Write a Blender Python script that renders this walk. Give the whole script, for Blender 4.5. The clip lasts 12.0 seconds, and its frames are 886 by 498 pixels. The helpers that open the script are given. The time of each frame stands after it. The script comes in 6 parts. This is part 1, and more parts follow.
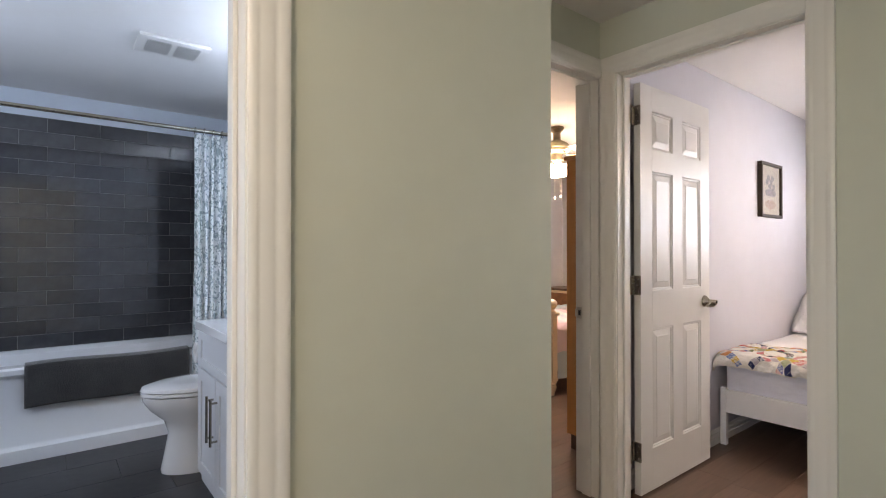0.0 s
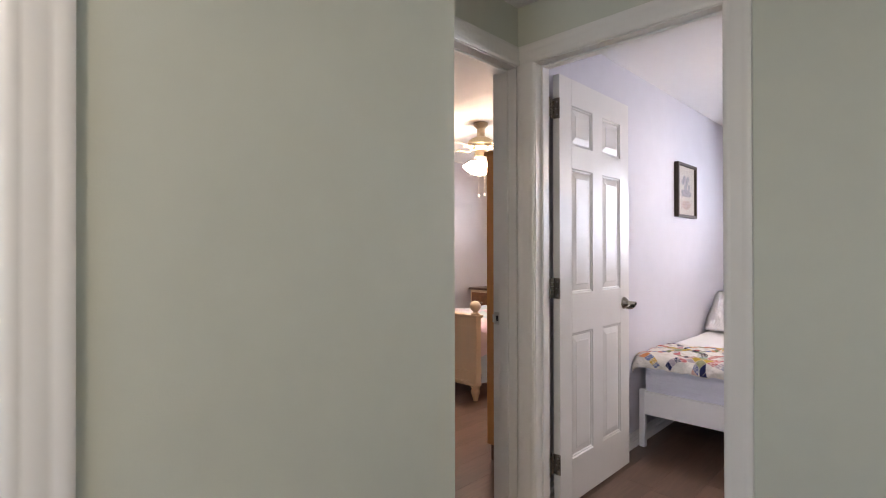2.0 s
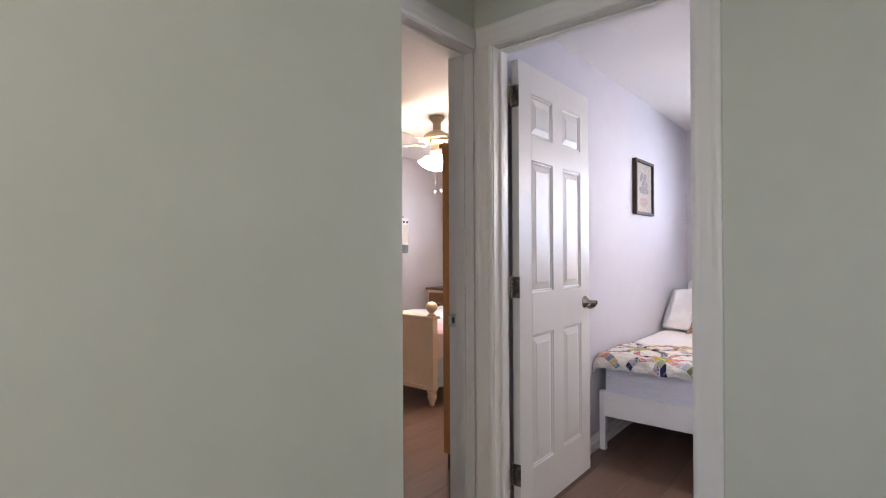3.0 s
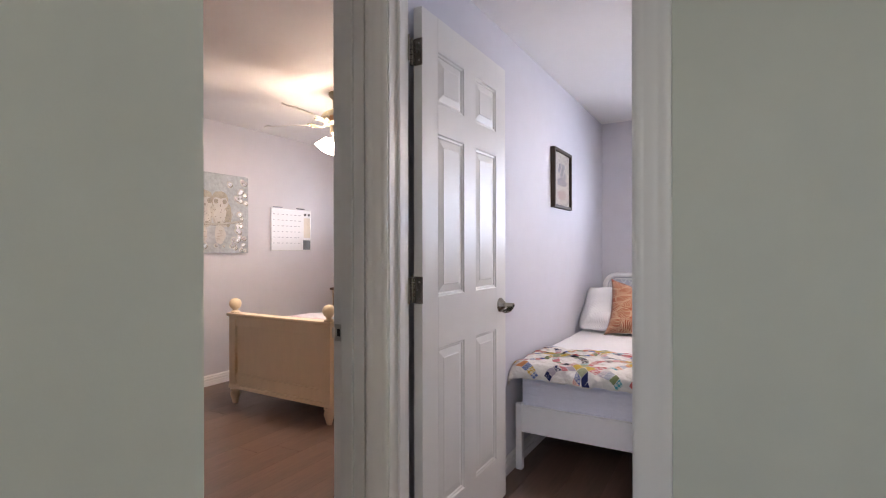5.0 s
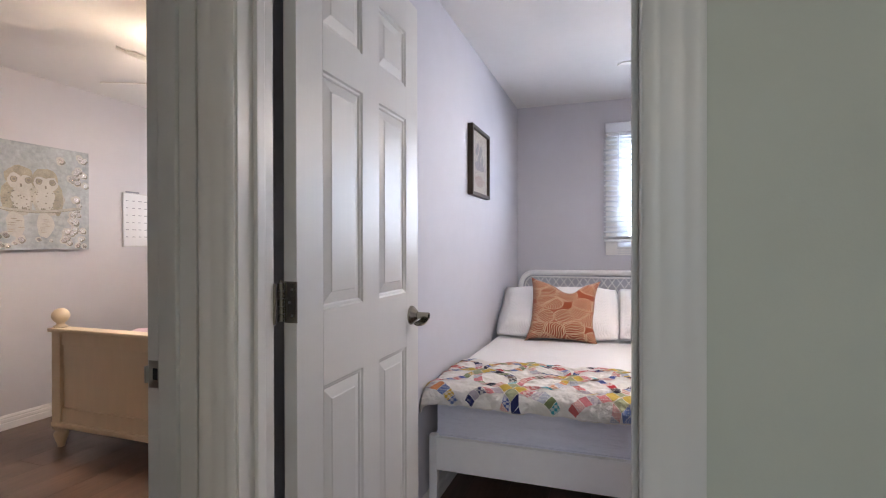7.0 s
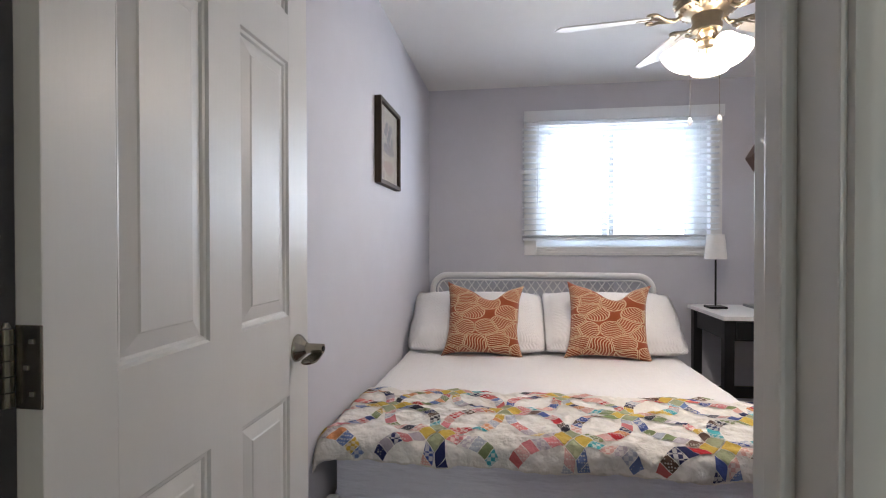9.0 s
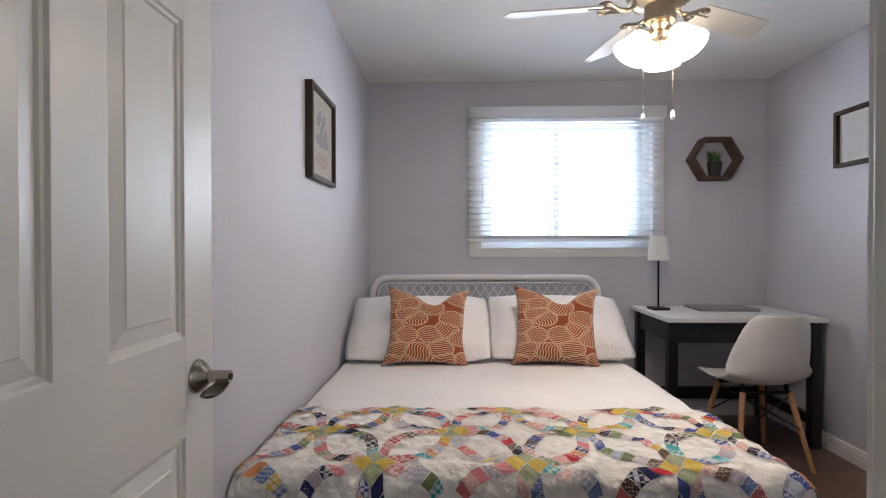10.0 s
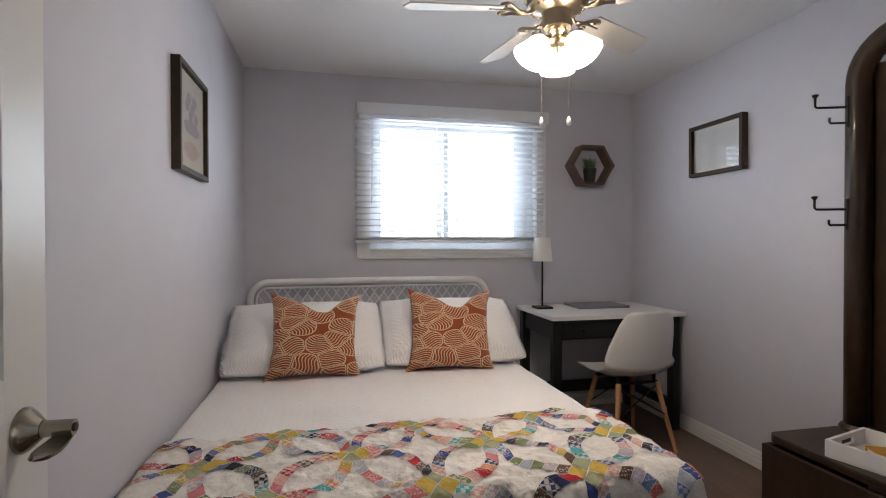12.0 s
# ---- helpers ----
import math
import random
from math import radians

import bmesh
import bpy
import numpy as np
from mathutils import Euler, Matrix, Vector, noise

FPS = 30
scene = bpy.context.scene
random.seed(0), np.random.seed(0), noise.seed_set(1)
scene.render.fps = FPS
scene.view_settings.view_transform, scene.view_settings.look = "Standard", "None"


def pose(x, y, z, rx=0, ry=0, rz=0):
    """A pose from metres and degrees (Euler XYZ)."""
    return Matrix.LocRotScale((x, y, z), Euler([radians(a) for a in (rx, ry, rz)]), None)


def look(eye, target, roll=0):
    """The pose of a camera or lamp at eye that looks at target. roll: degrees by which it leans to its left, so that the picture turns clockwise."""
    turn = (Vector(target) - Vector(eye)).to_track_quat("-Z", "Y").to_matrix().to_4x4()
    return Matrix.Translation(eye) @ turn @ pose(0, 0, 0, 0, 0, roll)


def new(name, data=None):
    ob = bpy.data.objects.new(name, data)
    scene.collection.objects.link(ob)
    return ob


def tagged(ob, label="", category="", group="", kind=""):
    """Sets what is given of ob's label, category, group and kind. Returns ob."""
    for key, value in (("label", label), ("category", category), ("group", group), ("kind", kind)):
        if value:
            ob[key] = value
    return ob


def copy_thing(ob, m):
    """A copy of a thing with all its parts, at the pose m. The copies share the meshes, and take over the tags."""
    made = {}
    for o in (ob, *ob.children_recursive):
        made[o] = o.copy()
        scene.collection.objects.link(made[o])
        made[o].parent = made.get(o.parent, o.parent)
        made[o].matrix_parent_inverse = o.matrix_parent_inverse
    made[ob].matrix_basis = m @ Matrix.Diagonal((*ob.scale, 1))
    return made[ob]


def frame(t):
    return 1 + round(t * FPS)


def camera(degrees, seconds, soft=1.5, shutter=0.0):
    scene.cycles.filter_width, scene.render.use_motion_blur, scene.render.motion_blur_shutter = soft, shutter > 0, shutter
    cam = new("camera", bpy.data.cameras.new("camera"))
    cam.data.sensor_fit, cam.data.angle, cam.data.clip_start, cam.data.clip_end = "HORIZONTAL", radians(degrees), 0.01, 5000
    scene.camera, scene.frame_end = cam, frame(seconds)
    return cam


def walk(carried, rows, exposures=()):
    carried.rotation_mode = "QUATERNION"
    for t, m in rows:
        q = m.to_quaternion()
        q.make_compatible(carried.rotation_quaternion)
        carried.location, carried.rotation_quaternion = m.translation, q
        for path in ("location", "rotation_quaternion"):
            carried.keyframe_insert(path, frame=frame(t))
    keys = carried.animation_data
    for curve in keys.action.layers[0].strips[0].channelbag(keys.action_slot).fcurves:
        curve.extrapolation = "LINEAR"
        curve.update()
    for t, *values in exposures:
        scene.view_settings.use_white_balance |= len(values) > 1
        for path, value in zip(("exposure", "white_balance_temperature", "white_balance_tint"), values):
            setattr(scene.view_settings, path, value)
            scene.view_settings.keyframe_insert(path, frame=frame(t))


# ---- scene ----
cam = camera(83.1, 12.0, 1.1)
PATH = [
    (0, (0.123, 0.162, 1.202), (1.361, 1.733, 1.218), 0.0),
    (0.5, (0.179, 0.166, 1.211), (1.46, 1.702, 1.224), -0.1),
    (1, (0.241, 0.181, 1.212), (1.568, 1.678, 1.225), -0.1),
    (1.5, (0.301, 0.212, 1.212), (1.679, 1.662, 1.226), -0.2),
    (2, (0.363, 0.256, 1.217), (1.795, 1.653, 1.226), -0.1),
    (2.5, (0.428, 0.307, 1.21), (1.92, 1.639, 1.22), -0.2),
    (4.5, (0.811, 0.495, 1.191), (2.486, 1.587, 1.193), -0.2),
    (5, (0.921, 0.544, 1.187), (2.65, 1.548, 1.188), -0.1),
    (5.5, (1.052, 0.614, 1.185), (2.833, 1.525, 1.183), 0.0),
    (6, (1.162, 0.685, 1.182), (2.987, 1.503, 1.177), -0.0),
    (6.5, (1.285, 0.743, 1.172), (3.144, 1.481, 1.166), -0.0),
    (7, (1.428, 0.793, 1.171), (3.316, 1.45, 1.161), -0.1),
    (9, (1.904, 0.958, 1.182), (3.884, 1.236, 1.163), -0.1),
    (9.5, (2.021, 0.969, 1.169), (4.014, 1.135, 1.157), -0.2),
    (10, (2.093, 0.971, 1.189), (4.092, 1.021, 1.17), -0.1),
    (10.5, (2.142, 0.984, 1.194), (4.14, 0.902, 1.171), -0.0),
    (11, (2.175, 1.0, 1.191), (4.164, 0.794, 1.171), -0.1),
    (11.5, (2.206, 1.027, 1.198), (4.178, 0.699, 1.177), -0.1),
    (12, (2.219, 1.037, 1.203), (4.172, 0.606, 1.181), -0.1),
]
EXPOSURES = [(0.0, 1.54, 7350, 22), (1.5, 1.54, 7000, 23), (2.5, 1.54, 6350, 24), (5.5, 1.27, 6350, 23), (7.0, 1.11, 6300, 19), (9.0, 0.80, 6500, 15), (10.0, 0.65, 6600, 15), (12.0, 0.33, 6850, 15)]
walk(cam, [(t, look(eye, target, roll)) for t, eye, target, roll in PATH], EXPOSURES)

# ---- light ----
H = 2.33                     # ceiling height
WALL_E = 5.617                # bedroom window wall
WALL_S, WALL_N = -1.185, 1.585  # bedroom side walls
world = bpy.data.worlds.new("sky")
scene.world = world
world.use_nodes = True
sky = world.node_tree.nodes.new("ShaderNodeTexSky")
sky.sky_type, sky.sun_disc = "NISHITA", False
sky.sun_elevation, sky.sun_rotation = radians(38), radians(200)
world.node_tree.links.new(sky.outputs[0], world.node_tree.nodes["Background"].inputs[0])
world.node_tree.nodes["Background"].inputs[1].default_value = 0.12
sun = new("sun", bpy.data.lights.new("sun", "SUN"))
sun.data.energy, sun.data.angle, sun.data.color = 1.0, radians(12), (1, 0.96, 0.9)
sun.matrix_world = look((0, 0, 10), (3, 6, 3))


def area(name, eye, target, w, h, watts, color):
    lamp = new(name, bpy.data.lights.new(name, "AREA"))
    lamp.data.shape, lamp.data.size, lamp.data.size_y, lamp.data.energy, lamp.data.color = "RECTANGLE", w, h, watts, color
    lamp.matrix_world = look(eye, target)
    return lamp


area("window_daylight", (5.80, 0.19, 1.60), (0, 0.19, 1.60), 1.30, 1.0, 26, (0.75, 0.88, 1.0))
# Added bluish fill lamp from the hall's end; no window is seen there.
area("hall_end_fill", (-1.95, 0.2, 1.45), (2, 0.2, 1.45), 0.9, 1.2, 5, (0.60, 0.84, 1.0))
# Added cool fill lamp on the bathroom's unseen west side.
area("bathroom_west_fill", (-1.02, 3.0, 1.6), (2, 3.0, 1.4), 0.7, 0.8, 6, (0.60, 0.79, 1.0))

area("guest_window_daylight", (5.80, 3.40, 1.60), (0, 3.40, 1.60), 1.30, 1.0, 11, (0.88, 0.94, 1.0))

# ---- materials ----


def material(name, color, rough=0.5, metal=0.0, scale=8.0, vary=0.08, bump=0.0, bump_scale=60.0, stretch=(1, 1, 1), sheen=0.0, spec=0.5, coat=0.0):
    """Principled material with two scales of colour noise and fine relief."""
    m = bpy.data.materials.new(name)
    m.use_nodes = True
    nt = m.node_tree
    n, l = nt.nodes, nt.links
    p = n["Principled BSDF"]
    p.inputs["Roughness"].default_value, p.inputs["Metallic"].default_value = rough, metal
    p.inputs["Specular IOR Level"].default_value = spec
    p.inputs["Coat Weight"].default_value = coat
    p.inputs["Sheen Weight"].default_value = sheen
    tc = n.new("ShaderNodeTexCoord")
    mp = n.new("ShaderNodeMapping")
    mp.inputs["Scale"].default_value = stretch
    l.new(tc.outputs["Object"], mp.inputs[0])
    big, fine = n.new("ShaderNodeTexNoise"), n.new("ShaderNodeTexNoise")
    big.inputs["Scale"].default_value, fine.inputs["Scale"].default_value = scale * 0.25, scale * 3
    big.inputs["Detail"].default_value = fine.inputs["Detail"].default_value = 4
    l.new(mp.outputs[0], big.inputs["Vector"])
    l.new(mp.outputs[0], fine.inputs["Vector"])
    mix = n.new("ShaderNodeMath")
    mix.operation = "MULTIPLY_ADD"
    mix.inputs[1].default_value = 0.6
    l.new(big.outputs["Fac"], mix.inputs[0])
    half = n.new("ShaderNodeMath")
    half.operation, half.inputs[1].default_value = "MULTIPLY", 0.4
    l.new(fine.outputs["Fac"], half.inputs[0])
    l.new(half.outputs[0], mix.inputs[2])
    ramp = n.new("ShaderNodeValToRGB")
    ramp.color_ramp.elements[0].position, ramp.color_ramp.elements[1].position = 0.3, 0.7
    ramp.color_ramp.elements[0].color = (*[c * (1 - vary) for c in color], 1)
    ramp.color_ramp.elements[1].color = (*[min(1, c * (1 + vary)) for c in color], 1)
    l.new(mix.outputs[0], ramp.inputs[0])
    l.new(ramp.outputs[0], p.inputs["Base Color"])
    if bump:
        relief, b = n.new("ShaderNodeTexNoise"), n.new("ShaderNodeBump")
        relief.inputs["Scale"].default_value, relief.inputs["Detail"].default_value = bump_scale, 3
        l.new(mp.outputs[0], relief.inputs["Vector"])
        b.inputs["Strength"].default_value, b.inputs["Distance"].default_value = bump, 0.01
        l.new(relief.outputs["Fac"], b.inputs["Height"])
        l.new(b.outputs[0], p.inputs["Normal"])
    return m


def nodes_of(m):
    return m.node_tree.nodes, m.node_tree.links, m.node_tree.nodes["Principled BSDF"]


def emitter(name, color, strength):
    m = bpy.data.materials.new(name)
    m.use_nodes = True
    p = m.node_tree.nodes["Principled BSDF"]
    p.inputs["Base Color"].default_value = (0.9, 0.88, 0.84, 1)
    p.inputs["Roughness"].default_value = 0.3
    p.inputs["Emission Color"].default_value, p.inputs["Emission Strength"].default_value = (*color, 1), strength
    return m


HALL = material("hall_paint", (0.58, 0.605, 0.535), 0.55, scale=3, vary=0.03, bump=0.03, bump_scale=220)
LILAC = material("lilac_grey_paint", (0.58, 0.575, 0.625), 0.68, scale=3, vary=0.03, bump=0.03, bump_scale=220, spec=0.3)
GUEST = material("warm_grey_paint", (0.60, 0.58, 0.60), 0.5, scale=3, vary=0.03, bump=0.03, bump_scale=220)
BATH = material("pale_blue_paint", (0.62, 0.68, 0.76), 0.45, scale=3, vary=0.03, bump=0.03, bump_scale=220)
CEIL = material("ceiling_paint", (0.80, 0.79, 0.78), 0.8, scale=4, vary=0.02, bump=0.05, bump_scale=150)
TRIM = material("white_trim_paint", (0.78, 0.77, 0.75), 0.34, scale=5, vary=0.015)
DOOR = material("white_door_paint", (0.67, 0.66, 0.64), 0.36, scale=5, vary=0.02, bump=0.022, bump_scale=120, stretch=(1, 1, 0.08), spec=0.4)
TAUPE = material("dark_taupe_door", (0.115, 0.098, 0.090), 0.5, scale=5, vary=0.06, bump=0.022, bump_scale=120, stretch=(1, 1, 0.08))
NICKEL = material("brushed_nickel", (0.36, 0.33, 0.28), 0.26, 1.0, scale=30, vary=0.12)
BRASS = material("antique_brass", (0.30, 0.25, 0.18), 0.36, 1.0, scale=20, vary=0.15)
STEEL = material("steel_plate", (0.6, 0.59, 0.57), 0.3, 1.0, scale=30, vary=0.1)
CHROME = material("chrome", (0.8, 0.8, 0.8), 0.12, 1.0, scale=10, vary=0.03)
BLACK = material("black_lacquer", (0.008, 0.008, 0.009), 0.42, scale=12, vary=0.25, bump=0.02)
IRON = material("black_iron", (0.015, 0.014, 0.013), 0.45, 0.6, scale=30, vary=0.2)
# Near-black colour that stands for the shade inside openings.
GAP_SHADE = material("gap_shade_black", (0.03, 0.03, 0.035), 0.8)
FLOOR = material("dark_laminate", (0.15, 0.093, 0.067), 0.30, scale=7, vary=0.35, bump=0.05, bump_scale=40, stretch=(0.25, 3, 1))
SUBFLOOR = material("floor_underlay", (0.03, 0.022, 0.018), 0.7)
WHITE_METAL = material("white_bed_enamel", (0.85, 0.84, 0.83), 0.35, scale=8, vary=0.03)
MATTRESS = material("mattress_ticking", (0.76, 0.76, 0.84), 0.85, scale=20, vary=0.05, bump=0.8, bump_scale=16, stretch=(0.7, 0.7, 3.5), sheen=0.2)
LINEN = material("white_coverlet", (0.86, 0.84, 0.83), 0.85, scale=12, vary=0.03, sheen=0.3)
QUILT = material("cream_quilt_cotton", (0.80, 0.76, 0.70), 0.9, scale=14, vary=0.05, bump=0.9, bump_scale=34, sheen=0.3)
CREAM = material("cream_painted_wood", (0.70, 0.575, 0.395), 0.4, scale=8, vary=0.06, bump=0.03, bump_scale=30, stretch=(1, 1, 0.2))
ORANGE_WOOD = material("honey_pine", (0.52, 0.24, 0.07), 0.4, scale=6, vary=0.2, bump=0.03, bump_scale=20, stretch=(3, 3, 0.2))
WALNUT = material("walnut", (0.085, 0.045, 0.028), 0.45, scale=12, vary=0.35, bump=0.05, bump_scale=60, stretch=(0.4, 2, 2))
DARK_OAK = material("dark_stained_oak", (0.032, 0.016, 0.008), 0.42, scale=9, vary=0.75, bump=0.05, bump_scale=34, stretch=(1.6, 1.6, 0.45), spec=0.32, coat=0.08)
BEECH = material("beech_wood", (0.50, 0.26, 0.12), 0.45, scale=10, vary=0.15, stretch=(3, 3, 0.3))
SHELL = material("white_moulded_plastic", (0.78, 0.77, 0.75), 0.35, scale=6, vary=0.02)
DESKTOP = material("white_desk_laminate", (0.80, 0.79, 0.77), 0.3, scale=6, vary=0.02)
PORCELAIN = material("white_porcelain", (0.80, 0.80, 0.80), 0.08, scale=5, vary=0.01, coat=0.5)
ACRYLIC = material("white_tub_acrylic", (0.80, 0.81, 0.82), 0.15, scale=5, vary=0.01)
CABINET = material("grey_white_cabinet_paint", (0.72, 0.73, 0.75), 0.35, scale=6, vary=0.02)
TOWEL = material("charcoal_bath_mat", (0.035, 0.033, 0.032), 0.95, scale=30, vary=0.3, bump=0.6, bump_scale=150, sheen=0.4)
TILE = material("charcoal_gloss_tile", (0.060, 0.062, 0.069), 0.11, scale=6, vary=0.35, bump=0.015, bump_scale=12, coat=0.6)
GROUT = material("grey_grout", (0.20, 0.205, 0.21), 0.9, scale=40, vary=0.1)
SLATE = material("dark_slate_floor", (0.030, 0.030, 0.034), 0.4, scale=6, vary=0.35, bump=0.08, bump_scale=25)
LEAF = material("leaf_green", (0.05, 0.13, 0.03), 0.5, scale=30, vary=0.3)
POT = material("black_pot", (0.02, 0.02, 0.02), 0.5)
PAPER = material("cream_paper", (0.70, 0.64, 0.55), 0.8, scale=10, vary=0.06)
MATBOARD = material("white_mat_board", (0.78, 0.77, 0.74), 0.8, scale=10, vary=0.02)
BOARD = material("whiteboard", (0.80, 0.80, 0.80), 0.12, scale=5, vary=0.01)
GREY = material("grey_print", (0.35, 0.35, 0.37), 0.7)
SILVER = material("laptop_aluminium", (0.30, 0.30, 0.32), 0.35, 0.7, scale=30, vary=0.05)
BLIND = material("white_blind_slat", (0.85, 0.85, 0.86), 0.4, scale=8, vary=0.02)
VINYL = material("white_vinyl_frame", (0.82, 0.83, 0.85), 0.35, scale=8, vary=0.02)


def let_light_through(m, share):
    """Thin plastic that glows softly when the daylight stands behind it."""
    n, l, p = nodes_of(m)
    thin, mix = n.new("ShaderNodeBsdfTranslucent"), n.new("ShaderNodeMixShader")
    thin.inputs[0].default_value = (0.80, 0.86, 0.90, 1)
    mix.inputs[0].default_value = share
    l.new(p.outputs[0], mix.inputs[1])
    l.new(thin.outputs[0], mix.inputs[2])
    l.new(mix.outputs[0], n["Material Output"].inputs["Surface"])


let_light_through(BLIND, 0.3)
let_light_through(VINYL, 0.2)
SHADE = material("white_lamp_shade", (0.82, 0.81, 0.79), 0.8, scale=60, vary=0.03)
GLOBE = emitter("lit_frosted_glass", (1.0, 0.80, 0.56), 24.0)
GLOBE_COOL = emitter("lit_bedroom_glass", (1.0, 0.88, 0.72), 8.0)
BULB = emitter("bright_bulb_glass", (1.0, 0.90, 0.76), 165.0)
BULB_COOL = emitter("bedroom_bulb_glass", (1.0, 0.90, 0.77), 230.0)
NIGHT = emitter("night_light_glow", (1.0, 0.78, 0.45), 1.3)
BATH_LAMP = emitter("bathroom_lamp_glass", (0.60, 0.79, 1.0), 16.5)
HALL_FILL_LAMP = emitter("added_hall_lamp_glass", (1.0, 0.88, 0.68), 32.0)

GLASS = bpy.data.materials.new("clear_glass")
GLASS.use_nodes = True
gp = GLASS.node_tree.nodes["Principled BSDF"]
gp.inputs["Transmission Weight"].default_value, gp.inputs["Roughness"].default_value, gp.inputs["IOR"].default_value = 1.0, 0.0, 1.1


def weave(m, zig, pitch, depth):
    """Raised chevron stripes of the woven coverlet, over soft unevenness."""
    n, l, p = nodes_of(m)

    def calc(op, a, b):
        node = n.new("ShaderNodeMath")
        node.operation = op
        for k, v in enumerate((a, b)):
            if isinstance(v, (int, float)):
                node.inputs[k].default_value = v
            else:
                l.new(v, node.inputs[k])
        return node.outputs[0]

    tc, split, soft, b = (n.new(k) for k in ("ShaderNodeTexCoord", "ShaderNodeSeparateXYZ", "ShaderNodeTexNoise", "ShaderNodeBump"))
    l.new(tc.outputs["Object"], split.inputs[0])
    l.new(tc.outputs["Object"], soft.inputs["Vector"])
    soft.inputs["Scale"].default_value, soft.inputs["Detail"].default_value = 30, 4
    fold = calc("PINGPONG", calc("ADD", split.outputs["Y"], split.outputs["Z"]), zig)
    stripe = calc("SINE", calc("MULTIPLY", calc("ADD", split.outputs["X"], fold), 2 * math.pi / pitch), 0.0)
    b.inputs["Strength"].default_value, b.inputs["Distance"].default_value = depth, 0.006
    l.new(calc("ADD", calc("MULTIPLY", stripe, 0.28), calc("MULTIPLY", soft.outputs["Fac"], 0.9)), b.inputs["Height"])
    l.new(b.outputs[0], p.inputs["Normal"])


weave(LINEN, 0.014, 0.018, 0.5)


def leaf_print():
    """Rust cotton printed with cream leaf outlines and curved veins, plain rust between the leaves."""
    m = material("rust_leaf_print", (0.28, 0.052, 0.009), 0.9, scale=20, vary=0.10, sheen=0.25)
    n, l, p = nodes_of(m)

    def calc(op, a, b):
        node = n.new("ShaderNodeMath")
        node.operation = op
        for k, v in enumerate((a, b)):
            if isinstance(v, (int, float)):
                node.inputs[k].default_value = v
            else:
                l.new(v, node.inputs[k])
        return node.outputs[0]

    tc, split, flat, mp = (n.new(k) for k in ("ShaderNodeTexCoord", "ShaderNodeSeparateXYZ", "ShaderNodeCombineXYZ", "ShaderNodeMapping"))
    l.new(tc.outputs["Object"], split.inputs[0])
    l.new(split.outputs["X"], flat.inputs["X"])
    l.new(split.outputs["Z"], flat.inputs["Y"])
    mp.inputs["Scale"].default_value = (9.0, 13.5, 1)
    mp.inputs["Rotation"].default_value = (0, 0, 0.5)
    l.new(flat.outputs[0], mp.inputs[0])
    v, ve = n.new("ShaderNodeTexVoronoi"), n.new("ShaderNodeTexVoronoi")
    for node in (v, ve):
        node.voronoi_dimensions = "2D"
        node.inputs["Scale"].default_value = 1.0
        node.inputs["Randomness"].default_value = 0.8
        l.new(mp.outputs[0], node.inputs["Vector"])
    ve.feature = "DISTANCE_TO_EDGE"
    off, rot, sep = n.new("ShaderNodeVectorMath"), n.new("ShaderNodeVectorRotate"), n.new("ShaderNodeSeparateXYZ")
    off.operation = "SUBTRACT"
    l.new(mp.outputs[0], off.inputs[0])
    l.new(v.outputs["Position"], off.inputs[1])
    rot.rotation_type = "Z_AXIS"
    l.new(off.outputs[0], rot.inputs["Vector"])
    l.new(calc("MULTIPLY", v.outputs["Color"], 6.28), rot.inputs["Angle"])
    l.new(rot.outputs[0], sep.inputs[0])
    x, y = sep.outputs["X"], sep.outputs["Y"]
    bend = calc("ADD", x, calc("MULTIPLY", calc("SINE", calc("MULTIPLY", y, 5.5), 0.0), 0.10))
    vein = calc("LESS_THAN", calc("PINGPONG", bend, 0.068), 0.022)
    inside = calc("MULTIPLY", calc("GREATER_THAN", ve.outputs["Distance"], 0.016), calc("LESS_THAN", v.outputs["Distance"], 0.63))
    heart = calc("MULTIPLY", calc("GREATER_THAN", ve.outputs["Distance"], 0.060), calc("LESS_THAN", v.outputs["Distance"], 0.58))
    rim = calc("SUBTRACT", inside, heart)
    printed = calc("MAXIMUM", rim, calc("MULTIPLY", vein, heart))
    col = n.new("ShaderNodeMix")
    col.data_type = "RGBA"
    l.new(printed, col.inputs["Factor"])
    l.new(p.inputs["Base Color"].links[0].from_socket, col.inputs["A"])
    col.inputs["B"].default_value = (0.62, 0.45, 0.29, 1)
    l.new(col.outputs["Result"], p.inputs["Base Color"])
    return m


RUST = leaf_print()


